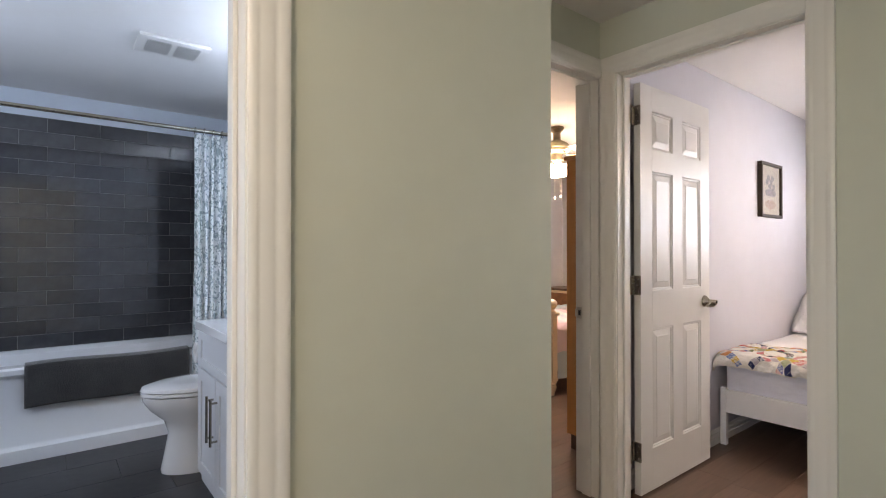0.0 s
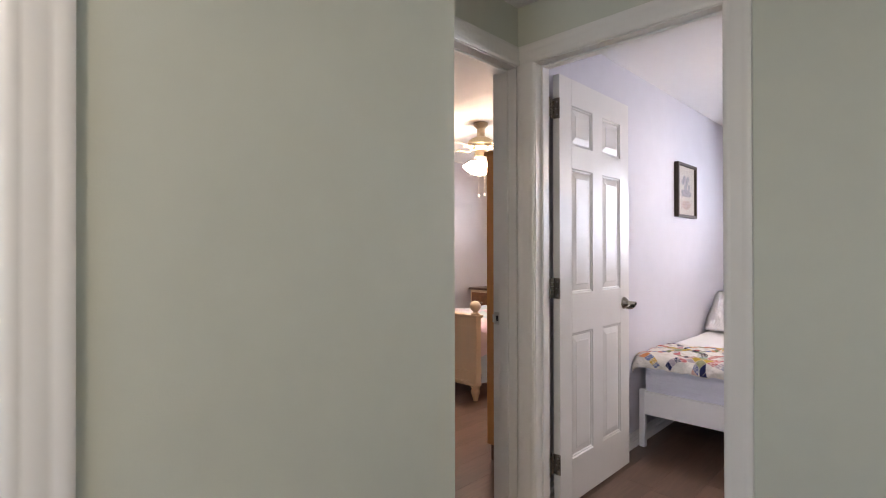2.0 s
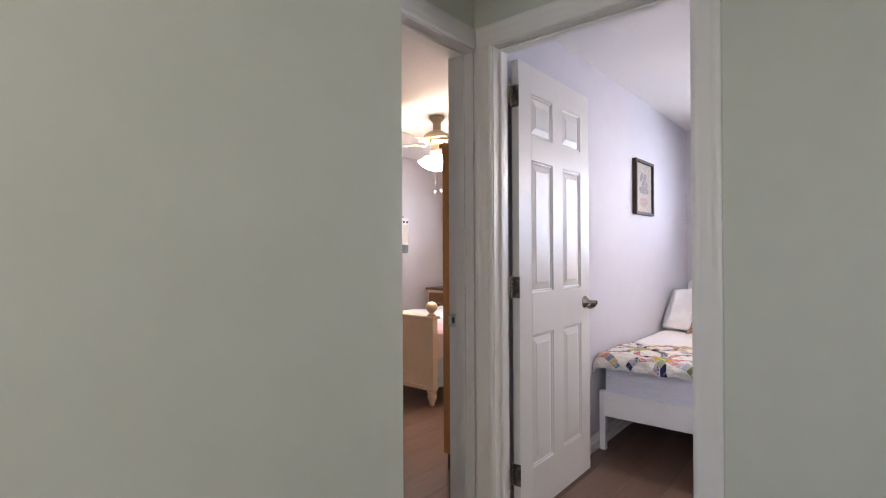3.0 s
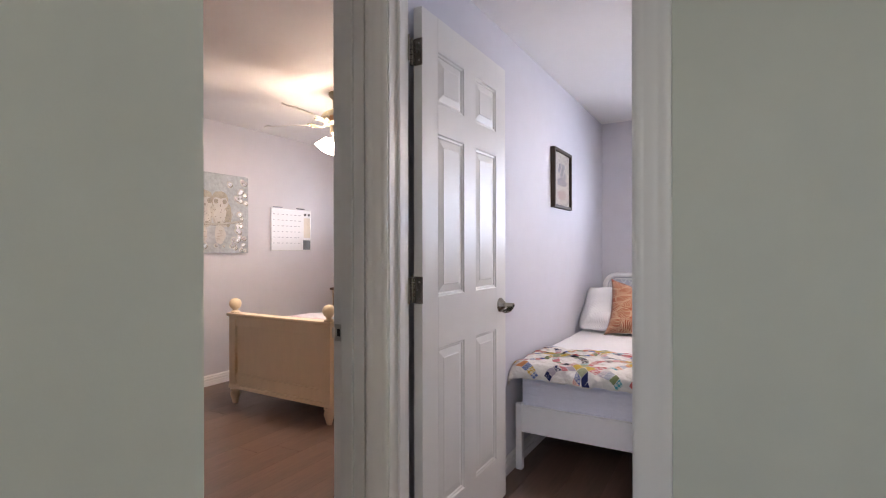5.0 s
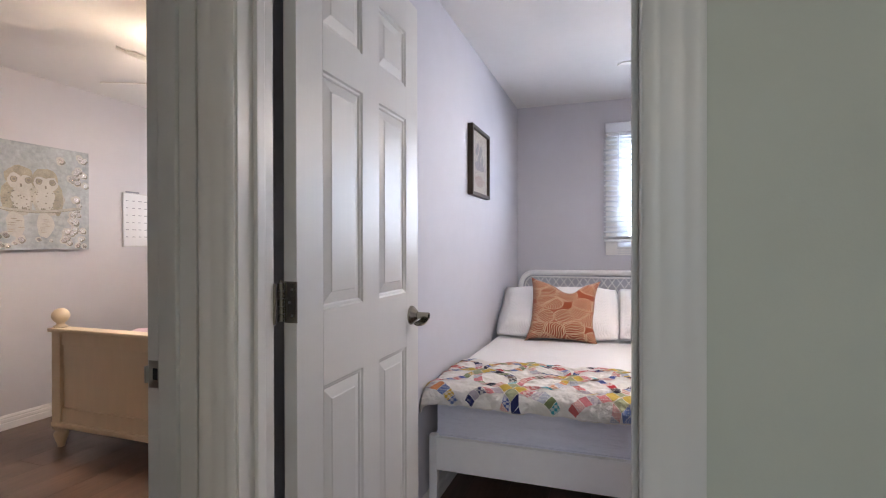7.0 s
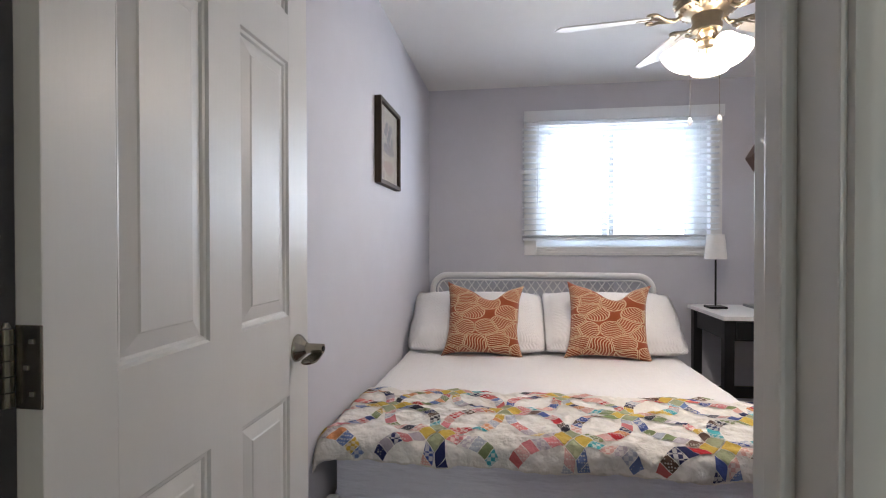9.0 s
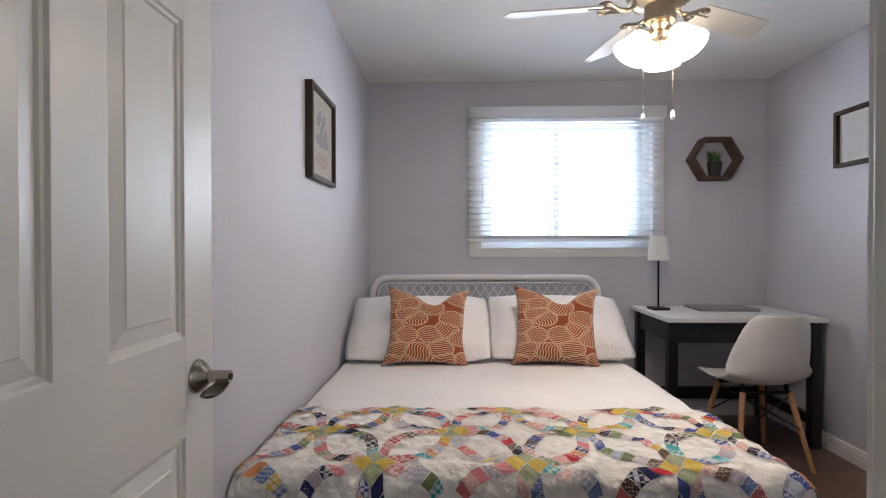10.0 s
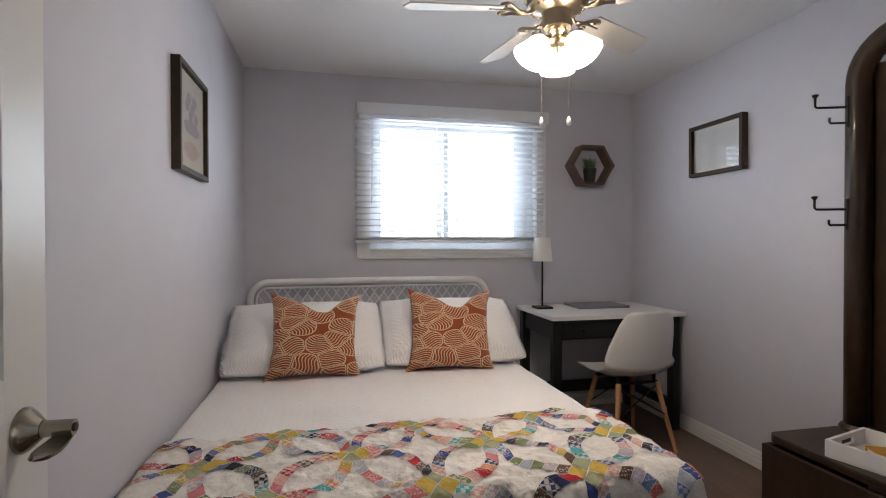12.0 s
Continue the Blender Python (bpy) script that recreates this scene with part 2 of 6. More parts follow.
def random_colors(name, colors, source="Random Per Island", rough=0.9, pattern=0.0):
    """Fabric or board whose pieces each take one of a row of colours."""
    m = material(name, (0.5, 0.5, 0.5), rough, scale=30, vary=0.08, bump=0.25, bump_scale=60)
    n, l, p = nodes_of(m)
    geo, ramp = n.new("ShaderNodeNewGeometry"), n.new("ShaderNodeValToRGB")
    ramp.color_ramp.interpolation = "CONSTANT"
    els = ramp.color_ramp.elements
    while len(els) < len(colors):
        els.new(0.5)
    for i, c in enumerate(colors):
        els[i].position, els[i].color = i / len(colors), (*c, 1)
    l.new(geo.outputs[source], ramp.inputs[0])
    out = ramp.outputs[0]
    if pattern:
        tc, check, dots = (n.new(k) for k in ("ShaderNodeTexCoord", "ShaderNodeTexChecker", "ShaderNodeTexVoronoi"))
        check.inputs["Scale"].default_value = 80
        dots.inputs["Scale"].default_value = 120
        dots.inputs["Randomness"].default_value = 0.3
        for node in (check, dots):
            l.new(tc.outputs["Object"], node.inputs["Vector"])

        def calc(op, a, k):
            node = n.new("ShaderNodeMath")
            node.operation = op
            l.new(a, node.inputs[0])
            if isinstance(k, float):
                node.inputs[1].default_value = k
            else:
                l.new(k, node.inputs[1])
            return node.outputs[0]

        draw = calc("FRACT", calc("MULTIPLY", geo.outputs[source], 37.7), 0.0)
        checked = calc("MULTIPLY", calc("MULTIPLY", calc("GREATER_THAN", draw, 0.62), 1.0), check.outputs["Fac"])
        spotted = calc("MULTIPLY", calc("LESS_THAN", draw, 0.36), calc("LESS_THAN", dots.outputs["Distance"], 0.34))
        mix = n.new("ShaderNodeMix")
        mix.data_type = "RGBA"
        l.new(calc("MULTIPLY", calc("MAXIMUM", checked, spotted), pattern), mix.inputs["Factor"])
        l.new(out, mix.inputs["A"])
        mix.inputs["B"].default_value = (0.8, 0.76, 0.7, 1)
        out = mix.outputs["Result"]
    l.new(out, p.inputs["Base Color"])
    return m


PATCH = random_colors("patchwork_cotton", [(0.60, 0.38, 0.05), (0.015, 0.02, 0.09), (0.56, 0.13, 0.12), (0.19, 0.23, 0.10), (0.64, 0.36, 0.31), (0.44, 0.012, 0.02),
    (0.012, 0.012, 0.025), (0.60, 0.20, 0.21), (0.13, 0.19, 0.38), (0.11, 0.06, 0.04), (0.05, 0.34, 0.38), (0.66, 0.38, 0.34), (0.42, 0.44, 0.50), (0.48, 0.42, 0.46), (0.05, 0.08, 0.26), (0.62, 0.25, 0.10)], pattern=0.6)



def quilting(m, depth):
    """Puckered hand stitching over the quilt's plain cotton."""
    n, l, p = nodes_of(m)
    tc, cells, fine, add, relief = (n.new(k) for k in ("ShaderNodeTexCoord", "ShaderNodeTexVoronoi", "ShaderNodeTexNoise", "ShaderNodeMath", "ShaderNodeBump"))
    cells.feature = "SMOOTH_F1"
    cells.inputs["Scale"].default_value, fine.inputs["Scale"].default_value = 26, 60
    for node in (cells, fine):
        l.new(tc.outputs["Object"], node.inputs["Vector"])
    add.operation, add.inputs[1].default_value = "MULTIPLY_ADD", 0.35
    l.new(fine.outputs["Fac"], add.inputs[0])
    l.new(cells.outputs["Distance"], add.inputs[2])
    relief.inputs["Strength"].default_value, relief.inputs["Distance"].default_value, relief.invert = 0.9, depth, True
    l.new(add.outputs[0], relief.inputs["Height"])
    l.new(relief.outputs[0], p.inputs["Normal"])


quilting(QUILT, 0.026)
YELLOW = material("yellow_patch_cotton", (0.58, 0.40, 0.07), 0.9, scale=30, vary=0.12, bump=0.25, bump_scale=60)
SAGE = material("sage_patch_cotton", (0.34, 0.36, 0.22), 0.9, scale=30, vary=0.12, bump=0.25, bump_scale=60)

for cotton in (PATCH, YELLOW, SAGE):
    quilting(cotton, 0.016)

# ---- geometry helpers ----


def bm_box(bm, x0, x1, y0, y1, z0, z1, bevel=0.0):
    made = bmesh.ops.create_cube(bm, size=1, matrix=Matrix.Translation(((x0 + x1) / 2, (y0 + y1) / 2, (z0 + z1) / 2)) @ Matrix.Diagonal((abs(x1 - x0), abs(y1 - y0), abs(z1 - z0), 1)))
    if bevel:
        edges = {e for v in made["verts"] for e in v.link_edges}
        bmesh.ops.bevel(bm, geom=list(edges), offset=bevel, segments=2, affect="EDGES", profile=0.6)
    return bm


def box(*dims, bevel=0.0):
    return bm_box(bmesh.new(), *dims, bevel=bevel)


def rod(bm, a, b, r0, r1=None, seg=12):
    """A tapered round bar from a to b."""
    a, b = Vector(a), Vector(b)
    m = Matrix.Translation((a + b) / 2) @ (b - a).to_track_quat("Z", "Y").to_matrix().to_4x4()
    bmesh.ops.create_cone(bm, cap_ends=True, segments=seg, radius1=r0, radius2=r0 if r1 is None else r1, depth=(b - a).length, matrix=m)
    return bm


def tube(bm, pts, r, seg=10, closed=False):
    """A round bar bent along a row of places."""
    pts = [Vector(p) for p in pts]
    rings, side = [], None
    k = len(pts)
    for i, p in enumerate(pts):
        a, b = (pts[(i - 1) % k], pts[(i + 1) % k]) if closed else (pts[max(0, i - 1)], pts[min(k - 1, i + 1)])
        d = (b - a).normalized()
        if side is None:
            side = d.orthogonal().normalized()
        side = (side - d * side.dot(d)).normalized()
        up = d.cross(side)
        rad = r(i / (k - 1)) if callable(r) else r
        rings.append([bm.verts.new(p + rad * (math.cos(2 * math.pi * j / seg) * side + math.sin(2 * math.pi * j / seg) * up)) for j in range(seg)])
    for i in range(k if closed else k - 1):
        r0, r1 = rings[i], rings[(i + 1) % k]
        for j in range(seg):
            bm.faces.new((r0[j], r0[(j + 1) % seg], r1[(j + 1) % seg], r1[j]))
    if not closed:
        bm.faces.new(rings[0][::-1])
        bm.faces.new(rings[-1])
    return bm


def lathe(bm, profile, centre=(0, 0, 0), seg=24, m=None):
    """Turns a row of (radius, height) about the upright axis."""
    m = m or Matrix.Translation(centre)
    rings = [[bm.verts.new(m @ Vector((max(r, 1e-4) * math.cos(2 * math.pi * j / seg), max(r, 1e-4) * math.sin(2 * math.pi * j / seg), z))) for j in range(seg)] for r, z in profile]
    for a, b in zip(rings, rings[1:]):
        for j in range(seg):
            bm.faces.new((a[j], a[(j + 1) % seg], b[(j + 1) % seg], b[j]))
    return bm


def sheet(bm, nu, nv, place, thick=0.0):
    """A grid whose corners place(u, v) gives, with u and v from 0 to 1; thick gives it a second side below."""
    g = [[bm.verts.new(place(i / nu, j / nv)) for j in range(nv + 1)] for i in range(nu + 1)]
    fs = [bm.faces.new((g[i][j], g[i + 1][j], g[i + 1][j + 1], g[i][j + 1])) for i in range(nu) for j in range(nv)]
    if thick:
        bm.normal_update()
        bmesh.ops.solidify(bm, geom=fs, thickness=thick)
    return bm


def part(name, bm, mat, parent=None, label="", smooth=False, at=None):
    """Links a bmesh as one mesh object under a thing or a part."""
    bmesh.ops.recalc_face_normals(bm, faces=bm.faces)
    data = bpy.data.meshes.new(name)
    bm.to_mesh(data)
    bm.free()
    for one in (mat if isinstance(mat, (list, tuple)) else [mat]):
        data.materials.append(one)
    if smooth:
        data.shade_smooth()
        if smooth == "auto":
            data.set_sharp_from_angle(angle=radians(40))
    ob = new(name, data)
    if parent:
        ob.parent = parent
    if at:
        ob.matrix_basis = at
    if label:
        ob["label"] = label
    return ob


def thing(name, m, label, category, group=""):
    ob = new(name)
    ob.empty_display_size = 0.05
    ob.matrix_basis = m
    return tagged(ob, label, category, group)


def structure(name, bm, mat, label="", smooth=False):
    return tagged(part(name, bm, mat, smooth=smooth), label=label, kind="structure")


def wall(name, boxes, mats, label):
    """A wall of boxes; mats: what each side (-x, +x, -y, +y) is painted with."""
    bm = bmesh.new()
    for b in boxes:
        bm_box(bm, *b)
    order = list(dict.fromkeys(mats.values()))
    bm.normal_update()
    for f in bm.faces:
        n = f.normal
        key = ("-x" if n.x < 0 else "+x") if abs(n.x) > 0.5 else ("-y" if n.y < 0 else "+y")
        f.material_index = order.index(mats.get(key, order[0]))
    return structure(name, bm, order, label)


# ---- large structure ----
X_HALL, X_BED = 2.243, 2.350          # wall between hall and bedroom
Y0, Y1, DOOR_H = 0.760, 1.512, 2.055     # bedroom doorway
Y_GREEN, Y_BATH = 1.178, 1.298        # wall between hall and bathroom
X_RET = 1.353                        # hall alcove
Y_A, Y_B = 1.608, 1.743               # wall with the guest doorway
GX0, GX1 = 1.475, 2.232              # guest doorway
BX0, BX1 = -0.32, 0.425              # bathroom doorway
Y_OWL = 4.505
BATH_E, BATH_N = 1.34, 4.62
ZB = 2.36

structure("floor", box(-2.0, 5.75, -1.35, 4.7, -0.12, -0.014), SUBFLOOR, "dark underlay below the floor boards")
structure("ceiling", box(-2.0, 5.75, -1.35, 4.75, H, H + 0.12), CEIL, "plain white painted ceiling")
wall("wall_bedroom_hall", [(X_HALL, X_BED, -1.35, Y0 - 0.02, -0.05, H), (X_HALL, X_BED, Y1 + 0.02, Y_A, -0.05, H), (X_HALL, X_BED, Y0 - 0.02, Y1 + 0.02, DOOR_H + 0.02, H)],
     {"-x": HALL, "+x": LILAC, "-y": LILAC, "+y": HALL}, "painted partition with the bedroom doorway")
wall("wall_bedroom_north", [(X_BED, 5.75, WALL_N, Y_B, -0.05, H), (GX1 + 0.02, X_BED, Y_A, Y_B, -0.05, H)], {"-x": HALL, "+x": LILAC, "-y": LILAC, "+y": GUEST}, "lilac grey partition between the two bedrooms")
WY0, WY1, WZ0, WZ1 = -0.40, 0.79, 1.165, 2.075   # window hole
wall("wall_bedroom_east", [(WALL_E, 5.75, -1.35, WY0, -0.05, H), (WALL_E, 5.75, WY1, WALL_N, -0.05, H), (WALL_E, 5.75, WY0, WY1, -0.05, WZ0), (WALL_E, 5.75, WY0, WY1, WZ1, H)],
     {"-x": LILAC, "+x": LILAC, "-y": VINYL, "+y": VINYL}, "lilac grey outer wall with a window")
wall("wall_bedroom_south", [(X_BED, WALL_E, -1.35, WALL_S, -0.05, H)], {"+y": LILAC, "-y": LILAC, "-x": LILAC, "+x": LILAC}, "lilac grey side wall")
wall("wall_hall_bathroom", [(-2.0, BX0 - 0.02, Y_GREEN, Y_BATH, -0.05, H), (BX1 + 0.02, X_RET, Y_GREEN, Y_BATH, -0.05, H), (BX0 - 0.02, BX1 + 0.02, Y_GREEN, Y_BATH, DOOR_H + 0.02, H)],
     {"-x": TRIM, "+x": HALL, "-y": HALL, "+y": BATH}, "sage green hall wall with the bathroom doorway")
wall("wall_alcove", [(X_RET - 0.012, X_RET, Y_BATH, Y_A, -0.05, H)], {"-x": BATH, "+x": HALL, "-y": HALL, "+y": HALL}, "short sage green return wall")
wall("wall_guest_hall", [(BATH_E + 0.0, GX0 - 0.02, Y_A, Y_B, -0.05, H), (GX0 - 0.02, GX1 + 0.02, Y_A, Y_B, DOOR_H + 0.02, H)],
     {"-x": HALL, "+x": TRIM, "-y": HALL, "+y": GUEST}, "sage green partition with the guest room doorway")
wall("wall_guest_north", [(BATH_E + 0.12, 5.75, Y_OWL, Y_OWL + 0.12, -0.05, H)], {"-y": GUEST, "+y": GUEST, "-x": GUEST, "+x": GUEST}, "warm grey guest room wall")
wall("wall_guest_east", [(WALL_E, 5.75, Y_B, WY0 + 3.2, -0.05, H), (WALL_E, 5.75, WY1 + 3.2, Y_OWL, -0.05, H), (WALL_E, 5.75, WY0 + 3.2, WY1 + 3.2, -0.05, WZ0), (WALL_E, 5.75, WY0 + 3.2, WY1 + 3.2, WZ1, H)], {"-x": GUEST, "+x": GUEST, "-y": GUEST, "+y": GUEST}, "warm grey guest room end wall")
wall("wall_bathroom_east", [(BATH_E, BATH_E + 0.12, Y_B, BATH_N, -0.05, ZB), (BATH_E - 0.001, BATH_E + 0.011, Y_BATH, Y_B, -0.05, ZB)], {"-x": BATH, "+x": GUEST, "-y": BATH, "+y": BATH}, "pale blue bathroom side wall")
wall("wall_bathroom_north", [(-1.2, BATH_E, BATH_N, BATH_N + 0.1, -0.05, H)], {"-y": BATH, "+y": BATH, "-x": BATH, "+x": BATH}, "pale blue bathroom wall above the tub")
# Unseen wall; its opening is added to go with the fill lamp.
wall("wall_bathroom_west", [(-1.2, -1.08, Y_BATH, 2.6, -0.05, H), (-1.2, -1.08, 3.4, BATH_N, -0.05, H), (-1.2, -1.08, 2.6, 3.4, -0.05, 1.2), (-1.2, -1.08, 2.6, 3.4, 2.0, H)],
     {"+x": BATH, "-x": BATH, "-y": BATH, "+y": BATH}, "unseen pale blue bathroom wall with an added opening")
# Unseen walls assumed around the hall; the end opening serves the added lamp.
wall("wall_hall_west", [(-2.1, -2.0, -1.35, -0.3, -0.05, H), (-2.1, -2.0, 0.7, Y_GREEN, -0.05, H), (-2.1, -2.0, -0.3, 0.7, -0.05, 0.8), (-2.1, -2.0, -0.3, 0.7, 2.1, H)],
     {"+x": HALL, "-x": HALL, "-y": HALL, "+y": HALL}, "unseen sage green hall end wall with an added opening")
wall("wall_hall_south", [(-2.0, X_HALL, -1.02, -0.9, -0.05, H)], {"+y": HALL, "-y": HALL, "+x": HALL, "-x": HALL}, "sage green hall side wall")

# casings and jambs
CASING = [(0.0, 0.009), (0.005, 0.0122), (0.012, 0.0134), (0.018, 0.0136), (0.0215, 0.0126), (0.025, 0.0136), (0.038, 0.0145), (0.050, 0.0150), (0.055, 0.0138), (0.060, 0.0158), (0.070, 0.0175), (0.079, 0.0175), (0.0845, 0.0150), (0.085, 0.0), (0.0, 0.0)]


def casing(name, a, along, out, across, length):
    """A moulded trim strip: from a, length metres along; its profile stands out from the wall and runs across, away from the opening."""
    a, along, out, across = Vector(a), Vector(along), Vector(out), Vector(across)
    bm = bmesh.new()
    ends = [[bm.verts.new(a + along * s + across * w + out * d) for w, d in CASING] for s in (0, length)]
    k = len(CASING)
    for i in range(k):
        bm.faces.new((ends[0][i], ends[0][(i + 1) % k], ends[1][(i + 1) % k], ends[1][i]))
    bm.faces.new(ends[0][::-1])
    bm.faces.new(ends[1])
    return structure(name, bm, TRIM, "white painted moulded door casing", smooth="auto")


TOP = DOOR_H + 0.088
casing("trim_bedroom_latch", (X_HALL, Y0 - 0.004, 0), (0, 0, 1), (-1, 0, 0), (0, -1, 0), TOP)
casing("trim_bedroom_hinge", (X_HALL, Y1 + 0.004, 0), (0, 0, 1), (-1, 0, 0), (0, 1, 0), DOOR_H + 0.004)
casing("trim_bedroom_head", (X_HALL, Y0 - 0.004, DOOR_H + 0.004), (0, 1, 0), (-1, 0, 0), (0, 0, 1), Y_A - 0.018 - Y0 + 0.004)
casing("trim_bedroom_inside", (X_BED, Y0 - 0.004, 0), (0, 0, 1), (1, 0, 0), (0, -1, 0), TOP)
casing("trim_guest_head", (X_RET + 0.002, Y_A, DOOR_H + 0.004), (1, 0, 0), (0, -1, 0), (0, 0, 1), GX1 - X_RET)
casing("trim_guest_west", (GX0 - 0.004, Y_A, 0), (0, 0, 1), (0, -1, 0), (-1, 0, 0), DOOR_H + 0.004)
casing("trim_bathroom_east", (BX1 + 0.004, Y_GREEN, 0), (0, 0, 1), (0, -1, 0), (1, 0, 0), TOP)
casing("trim_bathroom_west", (BX0 - 0.004, Y_GREEN, 0), (0, 0, 1), (0, -1, 0), (-1, 0, 0), TOP)
casing("trim_bathroom_head", (BX0 - 0.004, Y_GREEN, DOOR_H + 0.004), (1, 0, 0), (0, -1, 0), (0, 0, 1), BX1 - BX0 + 0.008)


def jamb(name, dims, stop):
    """A flat jamb board with its narrow stop."""
    bm = box(*dims, bevel=0.002)
    bm_box(bm, *stop, bevel=0.003)
    return structure(name, bm, TRIM, "white painted door jamb with stop")


XA, XB = X_HALL - 0.002, X_BED + 0.002
jamb("trim_jamb_latch", (XA, XB, Y0 - 0.02, Y0, 0, DOOR_H + 0.02), (XA + 0.045, XB - 0.04, Y0, Y0 + 0.011, 0, DOOR_H))
jamb("trim_jamb_hinge", (XA, XB, Y1, Y1 + 0.02, 0, DOOR_H + 0.02), (XA + 0.045, XB - 0.04, Y1 - 0.011, Y1, 0, DOOR_H))
jamb("trim_jamb_head", (XA, XB, Y0, Y1, DOOR_H, DOOR_H + 0.02), (XA + 0.045, XB - 0.04, Y0 + 0.011, Y1 - 0.011, DOOR_H - 0.011, DOOR_H))
jamb("trim_guest_jamb_east", (GX1, GX1 + 0.02, Y_A + 0.003, Y_B + 0.002, 0, DOOR_H + 0.02), (GX1 - 0.011, GX1, Y_A + 0.045, Y_B - 0.04, 0, DOOR_H))
jamb("trim_guest_jamb_west", (GX0 - 0.02, GX0, Y_A - 0.002, Y_B + 0.002, 0, DOOR_H + 0.02), (GX0, GX0 + 0.011, Y_A + 0.045, Y_B - 0.04, 0, DOOR_H))
jamb("trim_guest_jamb_head", (GX0, GX1, Y_A - 0.002, Y_B + 0.002, DOOR_H, DOOR_H + 0.02), (GX0 + 0.011, GX1 - 0.011, Y_A + 0.045, Y_B - 0.04, DOOR_H - 0.011, DOOR_H))
jamb("trim_bathroom_jamb_east", (BX1, BX1 + 0.02, Y_GREEN - 0.002, Y_BATH + 0.002, 0, DOOR_H + 0.02), (BX1 - 0.011, BX1, Y_GREEN + 0.045, Y_BATH - 0.04, 0, DOOR_H))
jamb("trim_bathroom_jamb_west", (BX0 - 0.02, BX0, Y_GREEN - 0.002, Y_BATH + 0.002, 0, DOOR_H + 0.02), (BX0, BX0 + 0.011, Y_GREEN + 0.045, Y_BATH - 0.04, 0, DOOR_H))
jamb("trim_bathroom_jamb_head", (BX0, BX1, Y_GREEN - 0.002, Y_BATH + 0.002, DOOR_H, DOOR_H + 0.02), (BX0 + 0.011, BX1 - 0.011, Y_GREEN + 0.045, Y_BATH - 0.04, DOOR_H - 0.011, DOOR_H))

BASE = [(0.0, 0.0), (0.014, 0.0), (0.014, 0.045), (0.010, 0.049), (0.012, 0.056), (0.012, 0.070), (0.008, 0.074), (0.010, 0.082), (0.004, 0.095), (0.0, 0.096)]


def baseboard(name, a, b, out):
    a, b, out = Vector(a), Vector(b), Vector(out)
    bm = bmesh.new()
    ends = [[bm.verts.new(p + out * d + Vector((0, 0, z - 0.004))) for d, z in BASE] for p in (a, b)]
    k = len(BASE)
    for i in range(k):
        bm.faces.new((ends[0][i], ends[0][(i + 1) % k], ends[1][(i + 1) % k], ends[1][i]))
    bm.faces.new(ends[0][::-1])
    bm.faces.new(ends[1])
    return structure(name, bm, TRIM, "white moulded baseboard")


baseboard("baseboard_bedroom_south", (X_BED, WALL_S, 0), (WALL_E, WALL_S, 0), (0, 1, 0))
baseboard("baseboard_bedroom_east", (WALL_E, WALL_S, 0), (WALL_E, WALL_N, 0), (-1, 0, 0))
baseboard("baseboard_bedroom_north", (X_BED, WALL_N, 0), (WALL_E, WALL_N, 0), (0, -1, 0))
baseboard("baseboard_guest_north", (1.46, Y_OWL, 0), (WALL_E, Y_OWL, 0), (0, -1, 0))
baseboard("baseboard_guest_south", (GX1 + 0.1, Y_B, 0), (WALL_E, Y_B, 0), (0, 1, 0))
baseboard("baseboard_hall_green", (BX1 + 0.09, Y_GREEN, 0), (X_RET, Y_GREEN, 0), (0, -1, 0))
baseboard("baseboard_hall_east", (X_HALL, -0.9, 0), (X_HALL, Y0 - 0.09, 0), (-1, 0, 0))

# ---- doors and window ----
PANELS = [(0.207, 0.808), (0.998, 1.602), (1.714, 1.905)]
RINGS = [(0.0, 0.0), (0.004, 0.005), (0.010, 0.006), (0.014, 0.010), (0.042, 0.004), (0.045, 0.002)]


def six_panel_door(name, m, width, label, paint):
    """A moulded six-panel door leaf: hinge edge at x = 0, thickness from y = 0 to 0.035."""
    door = thing(name, m, label, "door")
    cols = [(0.110, width / 2 - 0.052), (width / 2 + 0.052, width - 0.108)]
    leaf = bmesh.new()
    t = 0.035
    bm_box(leaf, 0, cols[0][0], 0, t, 0, 2.03, bevel=0.0015)
    bm_box(leaf, cols[1][1], width, 0, t, 0, 2.03, bevel=0.0015)
    bm_box(leaf, cols[0][1], cols[1][0], 0, t, PANELS[0][0], PANELS[2][1])
    edges = [0.0] + [z for p in PANELS for z in p] + [2.03]
    for a, b in zip(edges[0::2], edges[1::2]):
        if a == 0.0 or b == 2.03:
            bm_box(leaf, cols[0][0], cols[1][1], 0, t, a, b)
        else:
            for c in cols:
                bm_box(leaf, c[0], c[1], 0, t, a, b)
    part("leaf", leaf, paint, door)
    for c in cols:
        for z0, z1 in PANELS:
            bm = bmesh.new()
            outer = []
            for y0, s in ((0.0, 1), (t, -1)):
                rings = []
                for inset, d in RINGS:
                    y = y0 + s * d
                    rings.append([bm.verts.new(v) for v in ((c[0] + inset, y, z0 + inset), (c[1] - inset, y, z0 + inset), (c[1] - inset, y, z1 - inset), (c[0] + inset, y, z1 - inset))])
                for a, b in zip(rings, rings[1:]):
                    for j in range(4):
                        bm.faces.new((a[j], a[(j + 1) % 4], b[(j + 1) % 4], b[j]))
                bm.faces.new(rings[-1])
                outer.append(rings[0])
            for j in range(4):
                bm.faces.new((outer[0][j], outer[0][(j + 1) % 4], outer[1][(j + 1) % 4], outer[1][j]))
            part("panel", bm, paint, door)
    return door


